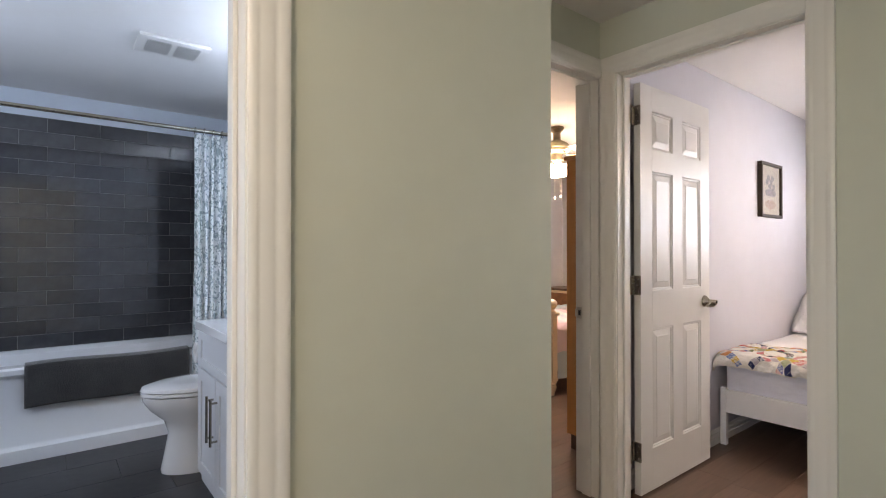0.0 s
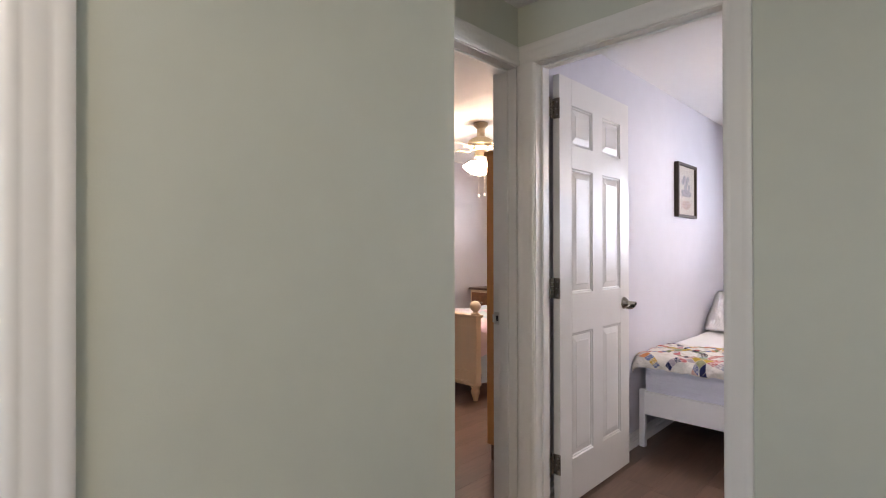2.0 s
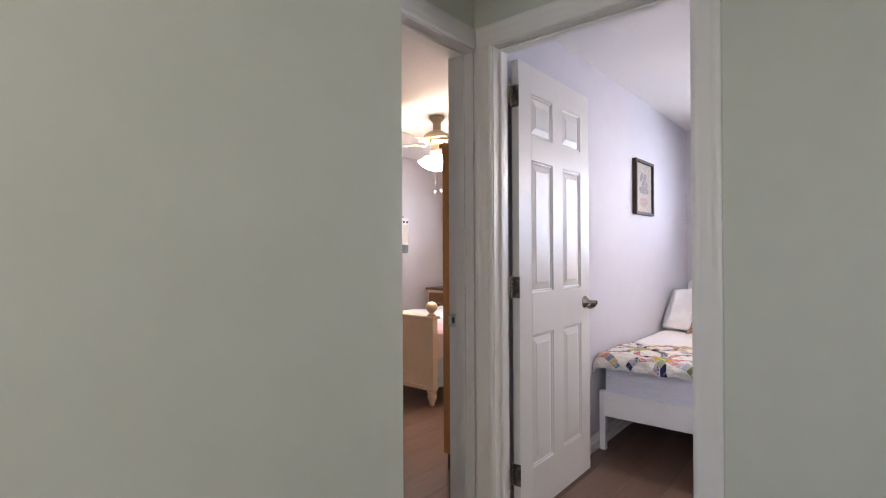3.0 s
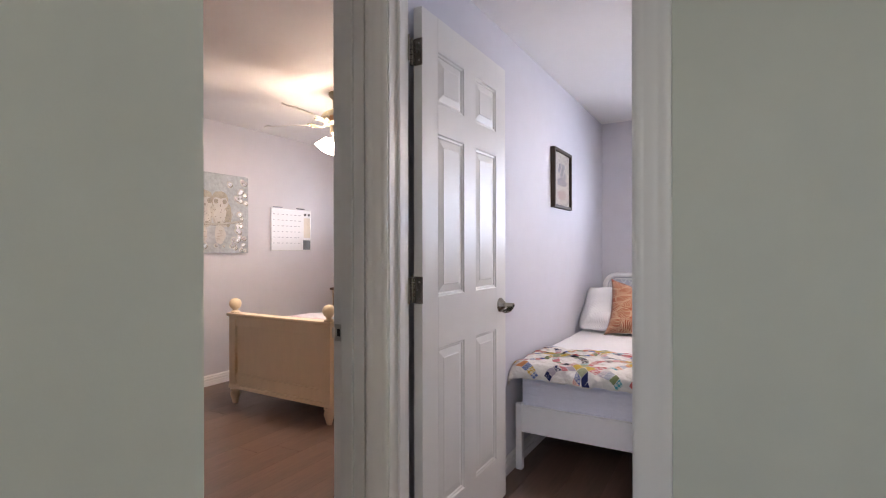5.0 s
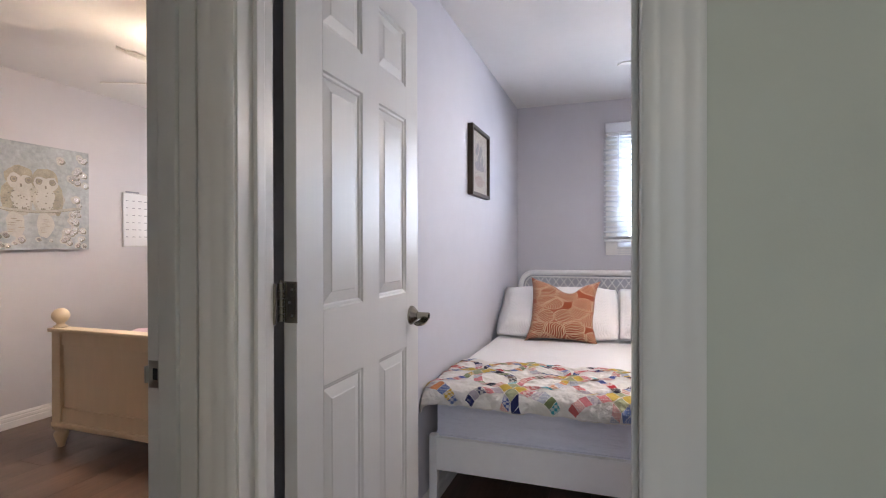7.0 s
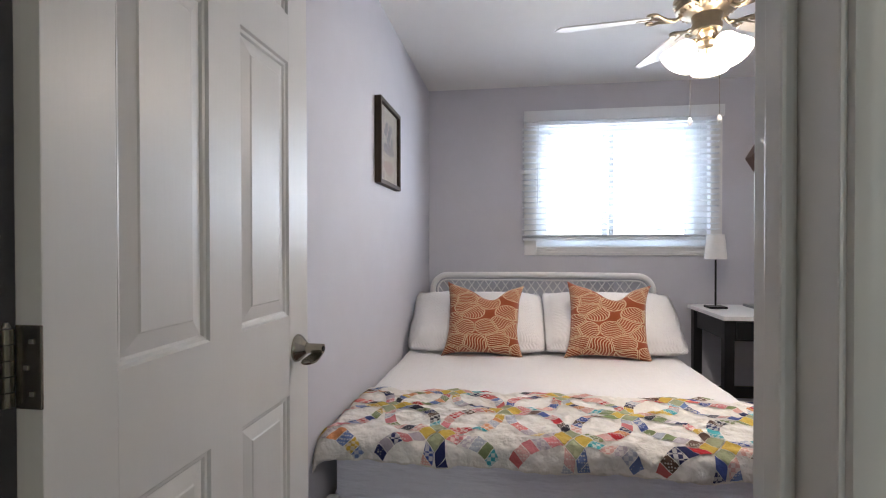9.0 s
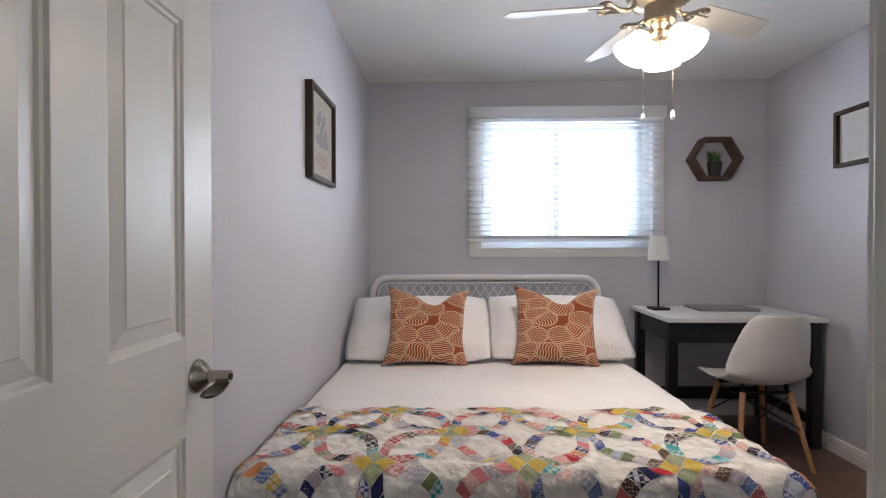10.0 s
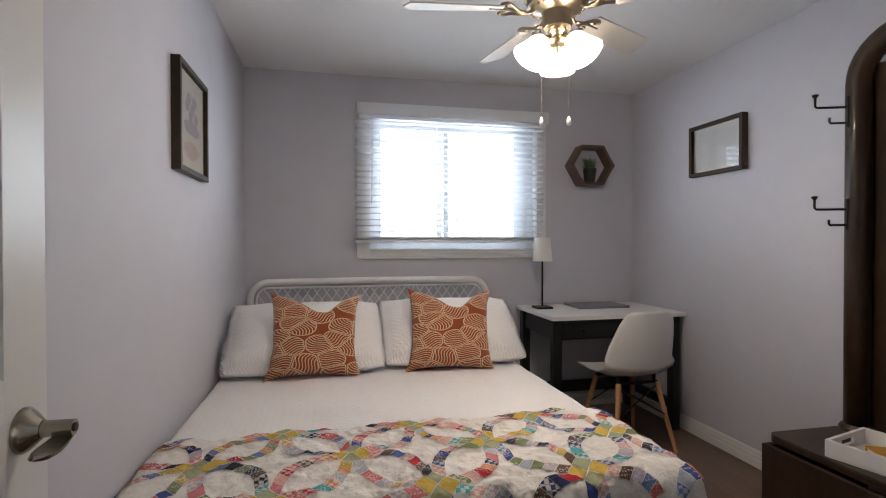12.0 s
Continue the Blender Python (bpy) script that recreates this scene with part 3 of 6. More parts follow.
DOOR_X, DOOR_Y = 2.402, 1.488
door = six_panel_door("door_1", pose(DOOR_X, DOOR_Y, 0.013), 0.740, "white six-panel door standing open against the wall", DOOR)
for z in (0.21, 1.03, 1.87):
    plate = box(-0.003, 0.0, -0.002, 0.032, z - 0.048, z + 0.048, bevel=0.001)
    hinge = part("hinge", plate, NICKEL, door, "brushed nickel butt hinge")
    leaf2 = bmesh.new()
    bm_box(leaf2, -0.053, -0.050, 0.018, 0.034, z - 0.045, z + 0.045)
    part("hinge_leaf", leaf2, NICKEL, hinge)
    for k in range(3):
        bm_box(leaf2 := bmesh.new(), -0.0046, -0.0026, 0.008 + 0.007 * (k % 2), 0.013 + 0.007 * (k % 2), z - 0.033 + 0.03 * k, z - 0.028 + 0.03 * k)
        part("screw", leaf2, STEEL, hinge)
    pin = bmesh.new()
    for k in range(5):
        rod(pin, (-0.008, 0.038, z - 0.045 + 0.018 * k), (-0.008, 0.038, z - 0.0285 + 0.018 * k), 0.0075)
    rod(pin, (-0.008, 0.038, z + 0.045), (-0.008, 0.038, z + 0.051), 0.005, 0.003)
    part("pin", pin, NICKEL, hinge, smooth="auto")
for side, y in ((-1, 0.0), (1, 0.035)):
    hx, hz = 0.675, 0.913
    turn = Matrix.Translation((hx, y, hz)) @ pose(0, 0, 0, -90 * side, 0, 0)
    rose = lathe(bmesh.new(), [(0.0, 0.0), (0.034, 0.0), (0.034, 0.004), (0.030, 0.010), (0.018, 0.022), (0.014, 0.026), (0.0, 0.026)], m=turn, seg=32)
    handle = part("door_handle", rose, NICKEL, door, "brushed nickel lever handle", smooth="auto")
    neck = rod(bmesh.new(), (hx, y + side * 0.024, hz), (hx, y + side * 0.068, hz), 0.0125, 0.012, 20)
    part("spindle", neck, NICKEL, handle, smooth="auto")
    part("button", rod(bmesh.new(), (hx, y + side * 0.068, hz), (hx, y + side * 0.0705, hz), 0.007, 0.006, 16), IRON, handle)
    lever = bmesh.new()
    sheet(lever, 16, 6, lambda u, v: Vector((hx + 0.010 - 0.070 * u, y + side * (0.055 - 0.012 * u + (v - 0.5) * (0.018 + 0.010 * math.sin(u * 2.6)) * math.sqrt(max(0.02, 1 - u ** 5))), hz - 0.008 - 0.012 * u - 0.004 * math.sin(u * 3.1) - 0.006 * (v - 0.5))), thick=0.006)
    part("lever", lever, NICKEL, handle, smooth="auto")

# This leaf takes one dark taupe all over, unlike the white doors.
six_panel_door("door_2", pose(GX0 + 0.012, Y_B + 0.030, 0.013, 0, 0, 50.5), 0.745, "dark taupe six-panel door half open into the guest room", TAUPE)
# Leaf out of view, added so the tub tiles mirror a bright band.
six_panel_door("door_3", pose(BX1 + 0.030, Y_BATH + 0.012, 0.013), 0.730, "unseen white six-panel bathroom door swung back against the wall", DOOR)

strike = thing("strike_plate", pose(GX1, Y_B - 0.035, 0.90), "bright steel strike plate screwed to the jamb", "strike plate")
plate = bmesh.new()
for b in ((-0.0025, -0.0002, -0.004, 0.030, -0.029, -0.013), (-0.0025, -0.0002, -0.004, 0.030, 0.013, 0.029), (-0.0025, -0.0002, -0.004, 0.006, -0.013, 0.013), (-0.0025, -0.0002, 0.021, 0.030, -0.013, 0.013)):
    bm_box(plate, *b)
bm_box(plate, -0.012, -0.0002, 0.030, 0.033, -0.018, 0.018)
part("plate", plate, STEEL, strike)
# A dark slab in the plate's cutout paints the hole's shade.
part("latch_hole_shade", box(-0.0014, -0.0002, 0.0061, 0.0209, -0.0129, 0.0129), GAP_SHADE, strike, "dark slab for the shade in the latch hole")

# window with frame, sashes, glass and blind
win = tagged(new("window_1"), "white vinyl sliding window with bright panes", "window", kind="structure")
wm, wx = (WY0 + WY1) / 2, WALL_E
frame_bm = bmesh.new()
for b in ((wx - 0.018, wx, WY0 - 0.075, WY0, WZ0 - 0.065, WZ1 + 0.06), (wx - 0.018, wx, WY1, WY1 + 0.088, WZ0 - 0.065, WZ1 + 0.06), (wx - 0.018, wx, WY0, WY1, WZ1, WZ1 + 0.06)):
    bm_box(frame_bm, *b, bevel=0.003)
part("window_casing", frame_bm, TRIM, win)
sill = bmesh.new()
for a, b, c, d in ((0.0, 0.020, -0.065, -0.052), (0.0, 0.015, -0.050, -0.034), (0.0, 0.018, -0.032, -0.014), (0.0, 0.022, -0.012, 0.0)):
    bm_box(sill, wx - b, wx + 0.001, WY0, WY1, WZ0 + c, WZ0 + d, bevel=0.002)
part("window_sill", sill, TRIM, win)
outer = bmesh.new()
F = 0.045
fx0, fx1 = wx + 0.055, wx + 0.125
for b in ((fx0, fx1, WY0, WY0 + F, WZ0, WZ1), (wx + 0.058, wx + 0.064, WY0 + F, WY0 + F + 0.105, WZ0 + F, WZ1 - F), (fx0, fx1, WY1 - F, WY1, WZ0, WZ1), (fx0, fx1, WY0 + F, WY1 - F, WZ0, WZ0 + F), (fx0, fx1, WY0 + F, WY1 - F, WZ1 - F, WZ1)):
    bm_box(outer, *b, bevel=0.003)
part("window_frame", outer, VINYL, win)
ymid = 0.27
for ya, yb, x in ((WY0 + F, ymid + 0.045, wx + 0.065), (ymid - 0.045, WY1 - F, wx + 0.095)):
    s = bmesh.new()
    w = 0.038
    for b in ((x, x + 0.025, ya, ya + w, WZ0 + F, WZ1 - F), (x, x + 0.025, yb - w, yb, WZ0 + F, WZ1 - F), (x, x + 0.025, ya + w, yb - w, WZ0 + F, WZ0 + F + w), (x, x + 0.025, ya + w, yb - w, WZ1 - F - w, WZ1 - F)):
        bm_box(s, *b, bevel=0.002)
    sash = part("sash", s, VINYL, win)
    pane = part("pane", box(x + 0.010, x + 0.014, ya + w, yb - w, WZ0 + F + w, WZ1 - F - w), GLASS, sash)
    pane.visible_shadow = False

blind = thing("window_blind", pose(wx - 0.055, 0.208, 2.082), "white horizontal slatted blind lowered over the window", "blind")
part("valance", box(-0.035, 0.053, -0.672, 0.672, -0.030, 0.048, bevel=0.004), BLIND, blind)
part("head_rail", box(-0.018, 0.030, -0.655, 0.655, -0.052, -0.031), BLIND, blind)
slat_bm = bmesh.new()
sheet(slat_bm, 6, 1, lambda u, v: Vector(((u - 0.5) * 0.048, 0.016 + (v - 0.5) * 1.335, 0.0035 * (1 - (2 * u - 1) ** 2) - 0.006 * (u - 0.5))), thick=0.0022)
slat = part("slat", slat_bm, BLIND, blind, at=pose(0.006, 0, -0.075))
n_slat, z_low = 20, -0.867
for i in range(1, n_slat):
    s = new("slat", slat.data)
    s.parent, s.matrix_basis = blind, pose(0.006, 0, -0.075 + (z_low + 0.075 + 0.028) * i / (n_slat - 1))
for i in range(5):
    s = new("slat", slat.data)
    s.parent, s.matrix_basis = blind, pose(0.006, 0, z_low + 0.016 + 0.0036 * i)
part("bottom_rail", box(-0.020, 0.032, -0.652, 0.684, z_low - 0.008, z_low + 0.013, bevel=0.003), BLIND, blind)
for y in (-0.50, 0.0, 0.50):
    for dx in (-0.019, 0.031):
        part("ladder_cord", rod(bmesh.new(), (dx, y, -0.05), (dx, y, z_low), 0.0012, seg=6), BLIND, blind)
part("tilt_wand", rod(bmesh.new(), (-0.028, 0.57, -0.04), (-0.028, 0.575, -0.62), 0.004, 0.005, 8), VINYL, blind)

copy_thing(win, pose(0, 3.2, 0)).name = "window_2"
copy_thing(blind, pose(wx - 0.055, 3.395, 2.10))

# ---- bed in the main bedroom ----
BED_X0, BED_X1, BED_Y0, BED_Y1, BED_TOP = 3.455, 5.52, 0.045, 1.56, 0.565
bed = thing("bed", pose(0, 0, 0), "white metal double bed with woven lattice headboard", "bed")
rail = bmesh.new()
bm_box(rail, BED_X0, BED_X0 + 0.03, BED_Y0 + 0.03, BED_Y1 - 0.03, 0.205, 0.345, bevel=0.004)
part("foot_rail", rail, WHITE_METAL, bed)
for y in (BED_Y0, BED_Y1 - 0.03):
    part("side_rail", box(BED_X0 + 0.032, BED_X1 - 0.04, y, y + 0.03, 0.205, 0.325, bevel=0.004), WHITE_METAL, bed)
    part("leg", box(BED_X0 - 0.002, BED_X0 + 0.034, y - 0.002, y + 0.034, 0.0, 0.355, bevel=0.005), WHITE_METAL, bed)
    part("leg", box(BED_X1 - 0.04, BED_X1 - 0.005, y, y + 0.03, 0.0, 0.205, bevel=0.004), WHITE_METAL, bed)
part("slat_base", box(BED_X0 + 0.035, BED_X1 - 0.045, BED_Y0 + 0.032, BED_Y1 - 0.032, 0.285, 0.31), WHITE_METAL, bed)
HX, HY0, HY1, HZ = 5.555, -0.008, 1.545, 0.958
R = 0.11
arc = [(HX, HY0, 0.0), (HX, HY0, 0.3), (HX, HY0, HZ - R)] + [(HX, HY0 + R - R * math.cos(a), HZ - R + R * math.sin(a)) for a in (i * math.pi / 16 for i in range(1, 8))]
arc += [(HX, HY0 + R, HZ), (HX, 0.75, HZ + 0.004), (HX, HY1 - R, HZ)] + [(HX, HY1 - R + R * math.sin(a), HZ - R + R * math.cos(a)) for a in (i * math.pi / 16 for i in range(1, 8))]
arc += [(HX, HY1, HZ - R), (HX, HY1, 0.3), (HX, HY1, 0.0)]
head = part("headboard_frame", tube(bmesh.new(), arc, 0.021, 12), WHITE_METAL, bed, "white rounded headboard frame", smooth=True)
HR = R - 0.036
inner = [(HX, HY0 + 0.036, 0.42)] + [(HX, HY0 + 0.036 + HR * (1 - math.cos(a)), HZ - R + HR * math.sin(a)) for a in (i * math.pi / 12 for i in range(0, 7))]
inner = inner + [(x, HY0 + HY1 - y, z) for x, y, z in reversed(inner)]
part("inner_hoop", tube(bmesh.new(), inner, 0.006, 8), WHITE_METAL, head, smooth=True)


def within_hoop(p):
    """Whether a place of the headboard lies inside the inner hoop."""
    side = min(p.y - HY0 - 0.036, HY1 - 0.036 - p.y)
    rise = p.z - (HZ - R)
    if side < 0:
        return False
    return rise <= 0 or (HR - min(side, HR)) ** 2 + rise ** 2 <= HR ** 2


for i in range(25):
    for lean in (-1, 1):
        y = HY0 + 0.04 + i * (HY1 - HY0 - 0.08) / 24
        dy = lean * 0.30
        a, b = Vector((HX + 0.004 * lean, y - dy / 2, 0.50)), Vector((HX + 0.004 * lean, y + dy / 2, HZ - 0.037))
        start, end = a.copy(), b.copy()
        cut = [f / 60 for f in range(61) if within_hoop(start.lerp(end, f / 60))]
        if len(cut) < 3:
            continue
        a, b = start.lerp(end, cut[0]), start.lerp(end, cut[-1])
        part("lattice_strand", rod(bmesh.new(), a, b, 0.0035, seg=6), WHITE_METAL, head)

mat_bm = bmesh.new()
bm_box(mat_bm, BED_X0 + 0.035, BED_X1, BED_Y0 + 0.012, BED_Y1 - 0.012, 0.311, BED_TOP - 0.012, bevel=0.035)
mattress = thing("mattress", pose(0, 0, 0), "pale lilac quilted mattress on the white bed", "mattress")
part("ticking", mat_bm, MATTRESS, mattress, smooth="auto")
for z in (0.345, 0.52):
    x0, x1, y0, y1, r = BED_X0 + 0.034, BED_X1 + 0.001, BED_Y0 + 0.011, BED_Y1 - 0.011, 0.035
    loop = []
    for cx, cy, a0 in ((x1 - r, y1 - r, 0), (x0 + r, y1 - r, 90), (x0 + r, y0 + r, 180), (x1 - r, y0 + r, 270)):
        loop += [(cx + r * math.cos(radians(a0 + k * 22.5)), cy + r * math.sin(radians(a0 + k * 22.5)), z) for k in range(5)]
    part("piping", tube(bmesh.new(), loop, 0.005, 6, closed=True), MATTRESS, mattress, smooth=True)


def cloth(x0, x1, y0, y1, top, drop_r=0.045, puff=0.006, seed=0.0, size=9.0):
    """Maps flat cloth places (u along x, v along y) to a spread that lies on a bed and hangs over its edges."""
    def fold(s, lo, hi):
        if s < lo:
            d = lo - s
            a = min(d / drop_r, math.pi / 2)
            return lo - drop_r * math.sin(a), -(drop_r * (1 - math.cos(a)) + max(0.0, d - drop_r * math.pi / 2))
        if s > hi:
            p, q = fold(2 * hi - s, hi, 9e9)
            return 2 * hi - p, q
        return s, 0.0

    def place(u, v, lift=0.0):
        x, dx = fold(u, x0, x1)
        y, dy = fold(v, y0, y1)
        w = puff * noise.noise(Vector((u * size, v * size, seed))) + 0.5 * puff * noise.noise(Vector((u * size * 2.7, v * size * 2.7, seed + 5)))
        wave = 0.012 * math.sin(u * 11 + v * 17 + seed) * min(1.0, max(0.0, -(dx + dy)) / 0.06)
        sx = -1 if u < x0 else (1 if u > x1 else 0)
        sy = -1 if v < y0 else (1 if v > y1 else 0)
        return Vector((x + sx * (wave + lift * (sx != 0)), y + sy * (wave * 0.3 + lift * (sy != 0)), top + dx + dy + w + lift * (1.0 if not (sx or sy) else 0.8)))
    return place


top_fn = cloth(BED_X0 + 0.05, 5.6, BED_Y0 + 0.055, BED_Y1 - 0.03, BED_TOP + 0.004, puff=0.004, seed=3.0, size=5.0)
cover = thing("coverlet", pose(0, 0, 0), "white textured cotton coverlet spread over the bed", "coverlet")
part("cloth", sheet(bmesh.new(), 90, 84, lambda u, v: top_fn(3.72 + u * 1.79, BED_Y0 - 0.10 + v * 1.71), thick=0.008), LINEN, cover, smooth=True)

quilt_fn = cloth(BED_X0 + 0.012, 6.0, BED_Y0 + 0.045, BED_Y1 - 0.035, BED_TOP + 0.022, drop_r=0.06, puff=0.011, seed=7.0, size=14.0)
QU0, QV0, QV1 = BED_X0 - 0.105, BED_Y0 - 0.085, BED_Y1 + 0.035


S, c45 = 0.296, math.sqrt(0.5)
LAST_ROW = 3.70 + S * c45 * 0.90


def quilt_edge(v):
    return LAST_ROW + 0.002 + 0.050 * abs(math.cos((v - 0.777) * math.pi / (2 * S * c45))) ** 0.6 + 0.006 * math.sin(v * 9)


quilt = thing("patchwork_quilt", pose(0, 0, 0), "cream quilt with interlocking rings of bright patches on the bed foot", "quilt")
part("quilt_top", sheet(bmesh.new(), 70, 150, lambda u, v: quilt_fn(QU0 + u * (quilt_edge(QV0 + v * (QV1 - QV0)) - QU0), QV0 + v * (QV1 - QV0)), thick=0.014), QUILT, quilt, smooth=True)


def lay(p, q):
    """Lays a place of the ring grid on the quilt, turned by 45 degrees."""
    along, v = (p - q) * c45, 0.777 + (p + q) * c45
    # rings are drawn out towards the foot and in towards the hem
    return 3.70 + along * (1.14 if along < 0 else 0.90), v


def patch_quad(bm, corners):
    """Sews one four-cornered patch on the quilt; what would pass the hem is cut off there."""
    if sum(u for u, v in corners) / 4 > LAST_ROW + 0.046:
        return
    cut = [(min(max(u, QU0 + 0.004), quilt_edge(v) - 0.008), min(max(v, QV0 + 0.006), QV1 - 0.006)) for u, v in corners]
    size = abs(sum(cut[i][0] * cut[(i + 1) % 4][1] - cut[(i + 1) % 4][0] * cut[i][1] for i in range(4))) / 2
    if size < 0.00035:
        return
    n = 4
    rows = []
    for i in range(n + 1):
        row = []
        for j in range(n + 1):
            a, b = i / n, j / n
            w = ((1 - a) * (1 - b), a * (1 - b), a * b, (1 - a) * b)
            row.append(bm.verts.new(quilt_fn(sum(k * c[0] for k, c in zip(w, cut)), sum(k * c[1] for k, c in zip(w, cut)), 0.0030)))
        rows.append(row)
    for i in range(n):
        for j in range(n):
            bm.faces.new((rows[i][j], rows[i + 1][j], rows[i + 1][j + 1], rows[i][j + 1]))


patch_bm, yellow_bm, sage_bm = bmesh.new(), bmesh.new(), bmesh.new()
BAND, BULGE, K = 0.042, 0.052, 7
for gi in range(-4, 5):
    for gj in range(-4, 5):
        for axis in (0, 1):
            for side in (-1, 1):
                def spot(s, r):
                    """A place s along the way between two crossings, r across the band."""
                    off = side * (BAND * r + BULGE * math.sin(math.pi * min(1.0, max(0.0, (s - BAND) / (S - 2 * BAND)))))
                    a, b = ((gi + 0.5) * S + s, (gj + 0.5) * S + off) if axis == 0 else ((gi + 0.5) * S + off, (gj + 0.5) * S + s)
                    return lay(a, b)
                if axis == 0:
                    for s0, s1, way in ((0.002, BAND, 1), (S - 0.002, S - BAND, -1)):
                        patch_quad(yellow_bm if way * side > 0 else sage_bm, [spot(s0, 0.02), spot(s1, 0.02), spot(s1, 0.98), spot(s0, 0.98)])
                for k in range(K):
                    s0, s1 = BAND + (S - 2 * BAND) * k / K + 0.001, BAND + (S - 2 * BAND) * (k + 1) / K - 0.001
                    patch_quad(patch_bm, [spot(s0, 0.02), spot(s1, 0.02), spot(s1, 0.98), spot(s0, 0.98)])
for bm, mm, words in ((patch_bm, PATCH, "bright printed cotton patches"), (yellow_bm, YELLOW, "yellow corner patches"), (sage_bm, SAGE, "sage green corner patches")):
    part("patch", bm, mm, quilt, words, smooth=True)["kind"] = "stuff"


def pillow(name, m, w, h, d, mat, label, category, chop=0.0, ears=0.0, pinch=0.07, group="", flange=0.0):
    """A stuffed pillow standing in the x-z plane, its base at z = 0: pinched sides, plump middle, corners drawn out."""
    ob = thing(name, m, label, category, group)
    bm = bmesh.new()
    n = 26
    grids = []
    for side in (-1, 1):
        g = []
        for i in range(n + 1):
            row = []
            for j in range(n + 1):
                u, v = 2 * i / n - 1, 2 * j / n - 1
                pin = 1 - pinch * (1 - u * u) * v * v, 1 - pinch * (1 - v * v) * u * u
                corner = (abs(u) * abs(v)) ** 6
                x = w / 2 * u * pin[1] * (1 + ears * corner)
                z = h / 2 * (1 + v * pin[0] * (1 + ears * corner))
                if v > 0:
                    z -= chop * math.exp(-((u - 0.22) / (0.5 if u < 0.22 else 0.3)) ** 2) * v ** 2
                    x -= 0.012 * (chop > 0) * (u < 0) * corner * u
                th = max(0.0, (1 - u ** 4) * (1 - v ** 4)) ** 0.55
                wr = 0.010 * noise.noise(Vector((u * 2.2, v * 2.2, side + m.translation.y * 3)))
                y = side * (d / 2 * th * (1 - 0.18 * v) + wr * th + 0.003)
                if chop and v > 0.2 and side < 0:
                    y += 0.02 * math.exp(-(u / 0.25) ** 2) * v
                row.append(bm.verts.new((x, y, z)))
            g.append(row)
        grids.append(g)
    for g in grids:
        for i in range(n):
            for j in range(n):
                bm.faces.new((g[i][j], g[i + 1][j], g[i + 1][j + 1], g[i][j + 1]))
    a, b = grids
    ring = [(i, 0) for i in range(n)] + [(n, j) for j in range(n)] + [(i, n) for i in range(n, 0, -1)] + [(0, j) for j in range(n, 0, -1)]
    if flange:
        # a flat hem stands out all round, a little wavy
        hem = []
        for i, j in ring:
            mid = (a[i][j].co + b[i][j].co) / 2
            out = Vector((mid.x / (w / 2), 0, (mid.z - h / 2) / (h / 2)))
            out = Vector((max(-1, min(1, out.x)) ** 5, 0, max(-1, min(1, out.z)) ** 5)).normalized() * flange
            hem.append(bm.verts.new(mid + out + Vector((0, 0.006 * math.sin(mid.x * 31 + mid.z * 23), 0))))
        for k, (i, j) in enumerate(ring):
            i2, j2 = ring[(k + 1) % len(ring)]
            e, f = hem[k], hem[(k + 1) % len(ring)]
            bm.faces.new((a[i][j], a[i2][j2], f, e))
            bm.faces.new((e, f, b[i2][j2], b[i][j]))
    else:
        for (i, j), (k, l) in zip(ring, ring[1:] + ring[:1]):
            bm.faces.new((a[i][j], a[k][l], b[k][l], b[i][j]))
    part("cover", bm, mat, ob, smooth=True)
    return ob


# sleeping pillows lean on the headboard, scatter cushions in front of them
PILLOW = "white quilted pillow leaning on the headboard"
pillow("pillow", pose(4.680, 1.168, BED_TOP + 0.036, -54, 0, -89), 0.735, 0.450, 0.19, LINEN, PILLOW, "pillow", ears=-0.035, pinch=0.015, group="sleeping pillows", flange=0.026)
pillow("pillow", pose(4.705, 0.412, BED_TOP + 0.038, -54, 0, -91), 0.720, 0.450, 0.19, LINEN, PILLOW, "pillow", ears=-0.035, pinch=0.015, group="sleeping pillows", flange=0.026)
CUSHION = "rust orange cushion with cream leaf print"
pillow("cushion", pose(4.640, 1.125, BED_TOP + 0.010, -24, 3, -85), 0.415, 0.395, 0.15, RUST, CUSHION, "cushion", chop=0.072, ears=0.10, group="scatter cushions")
pillow("cushion", pose(4.645, 0.460, BED_TOP + 0.010, -23, 2, -94), 0.42, 0.40, 0.15, RUST, CUSHION, "cushion", chop=0.072, ears=0.10, group="scatter cushions")

# ---- desk corner ----
desk = thing("desk", pose(0, 0, 0), "black wooden desk with a white top beside the bed", "desk")
DX0, DX1, DY0, DY1, DZ = 4.99, 5.60, -1.16, -0.246, 0.762
part("desktop", box(DX0, DX1, DY0, DY1, DZ - 0.026, DZ, bevel=0.003), DESKTOP, desk, "white laminate top")
for y, yy in ((DY0 + 0.02, DY0 + 0.075), (DY1 - 0.075, DY1 - 0.02)):
    for x, xx in ((DX0 + 0.03, DX0 + 0.085), (DX1 - 0.075, DX1 - 0.02)):
        part("leg", box(x, xx, y, yy, 0.0, DZ - 0.026, bevel=0.004), BLACK, desk)
    part("side_apron", box(DX0 + 0.085, DX1 - 0.075, y + 0.01, yy - 0.02, DZ - 0.15, DZ - 0.026), BLACK, desk)
    part("side_stretcher", box(DX0 + 0.085, DX1 - 0.075, y + 0.012, yy - 0.015, 0.13, 0.19), BLACK, desk)
part("front_apron", box(DX0 + 0.045, DX0 + 0.062, DY0 + 0.075, DY1 - 0.075, DZ - 0.15, DZ - 0.026), BLACK, desk)
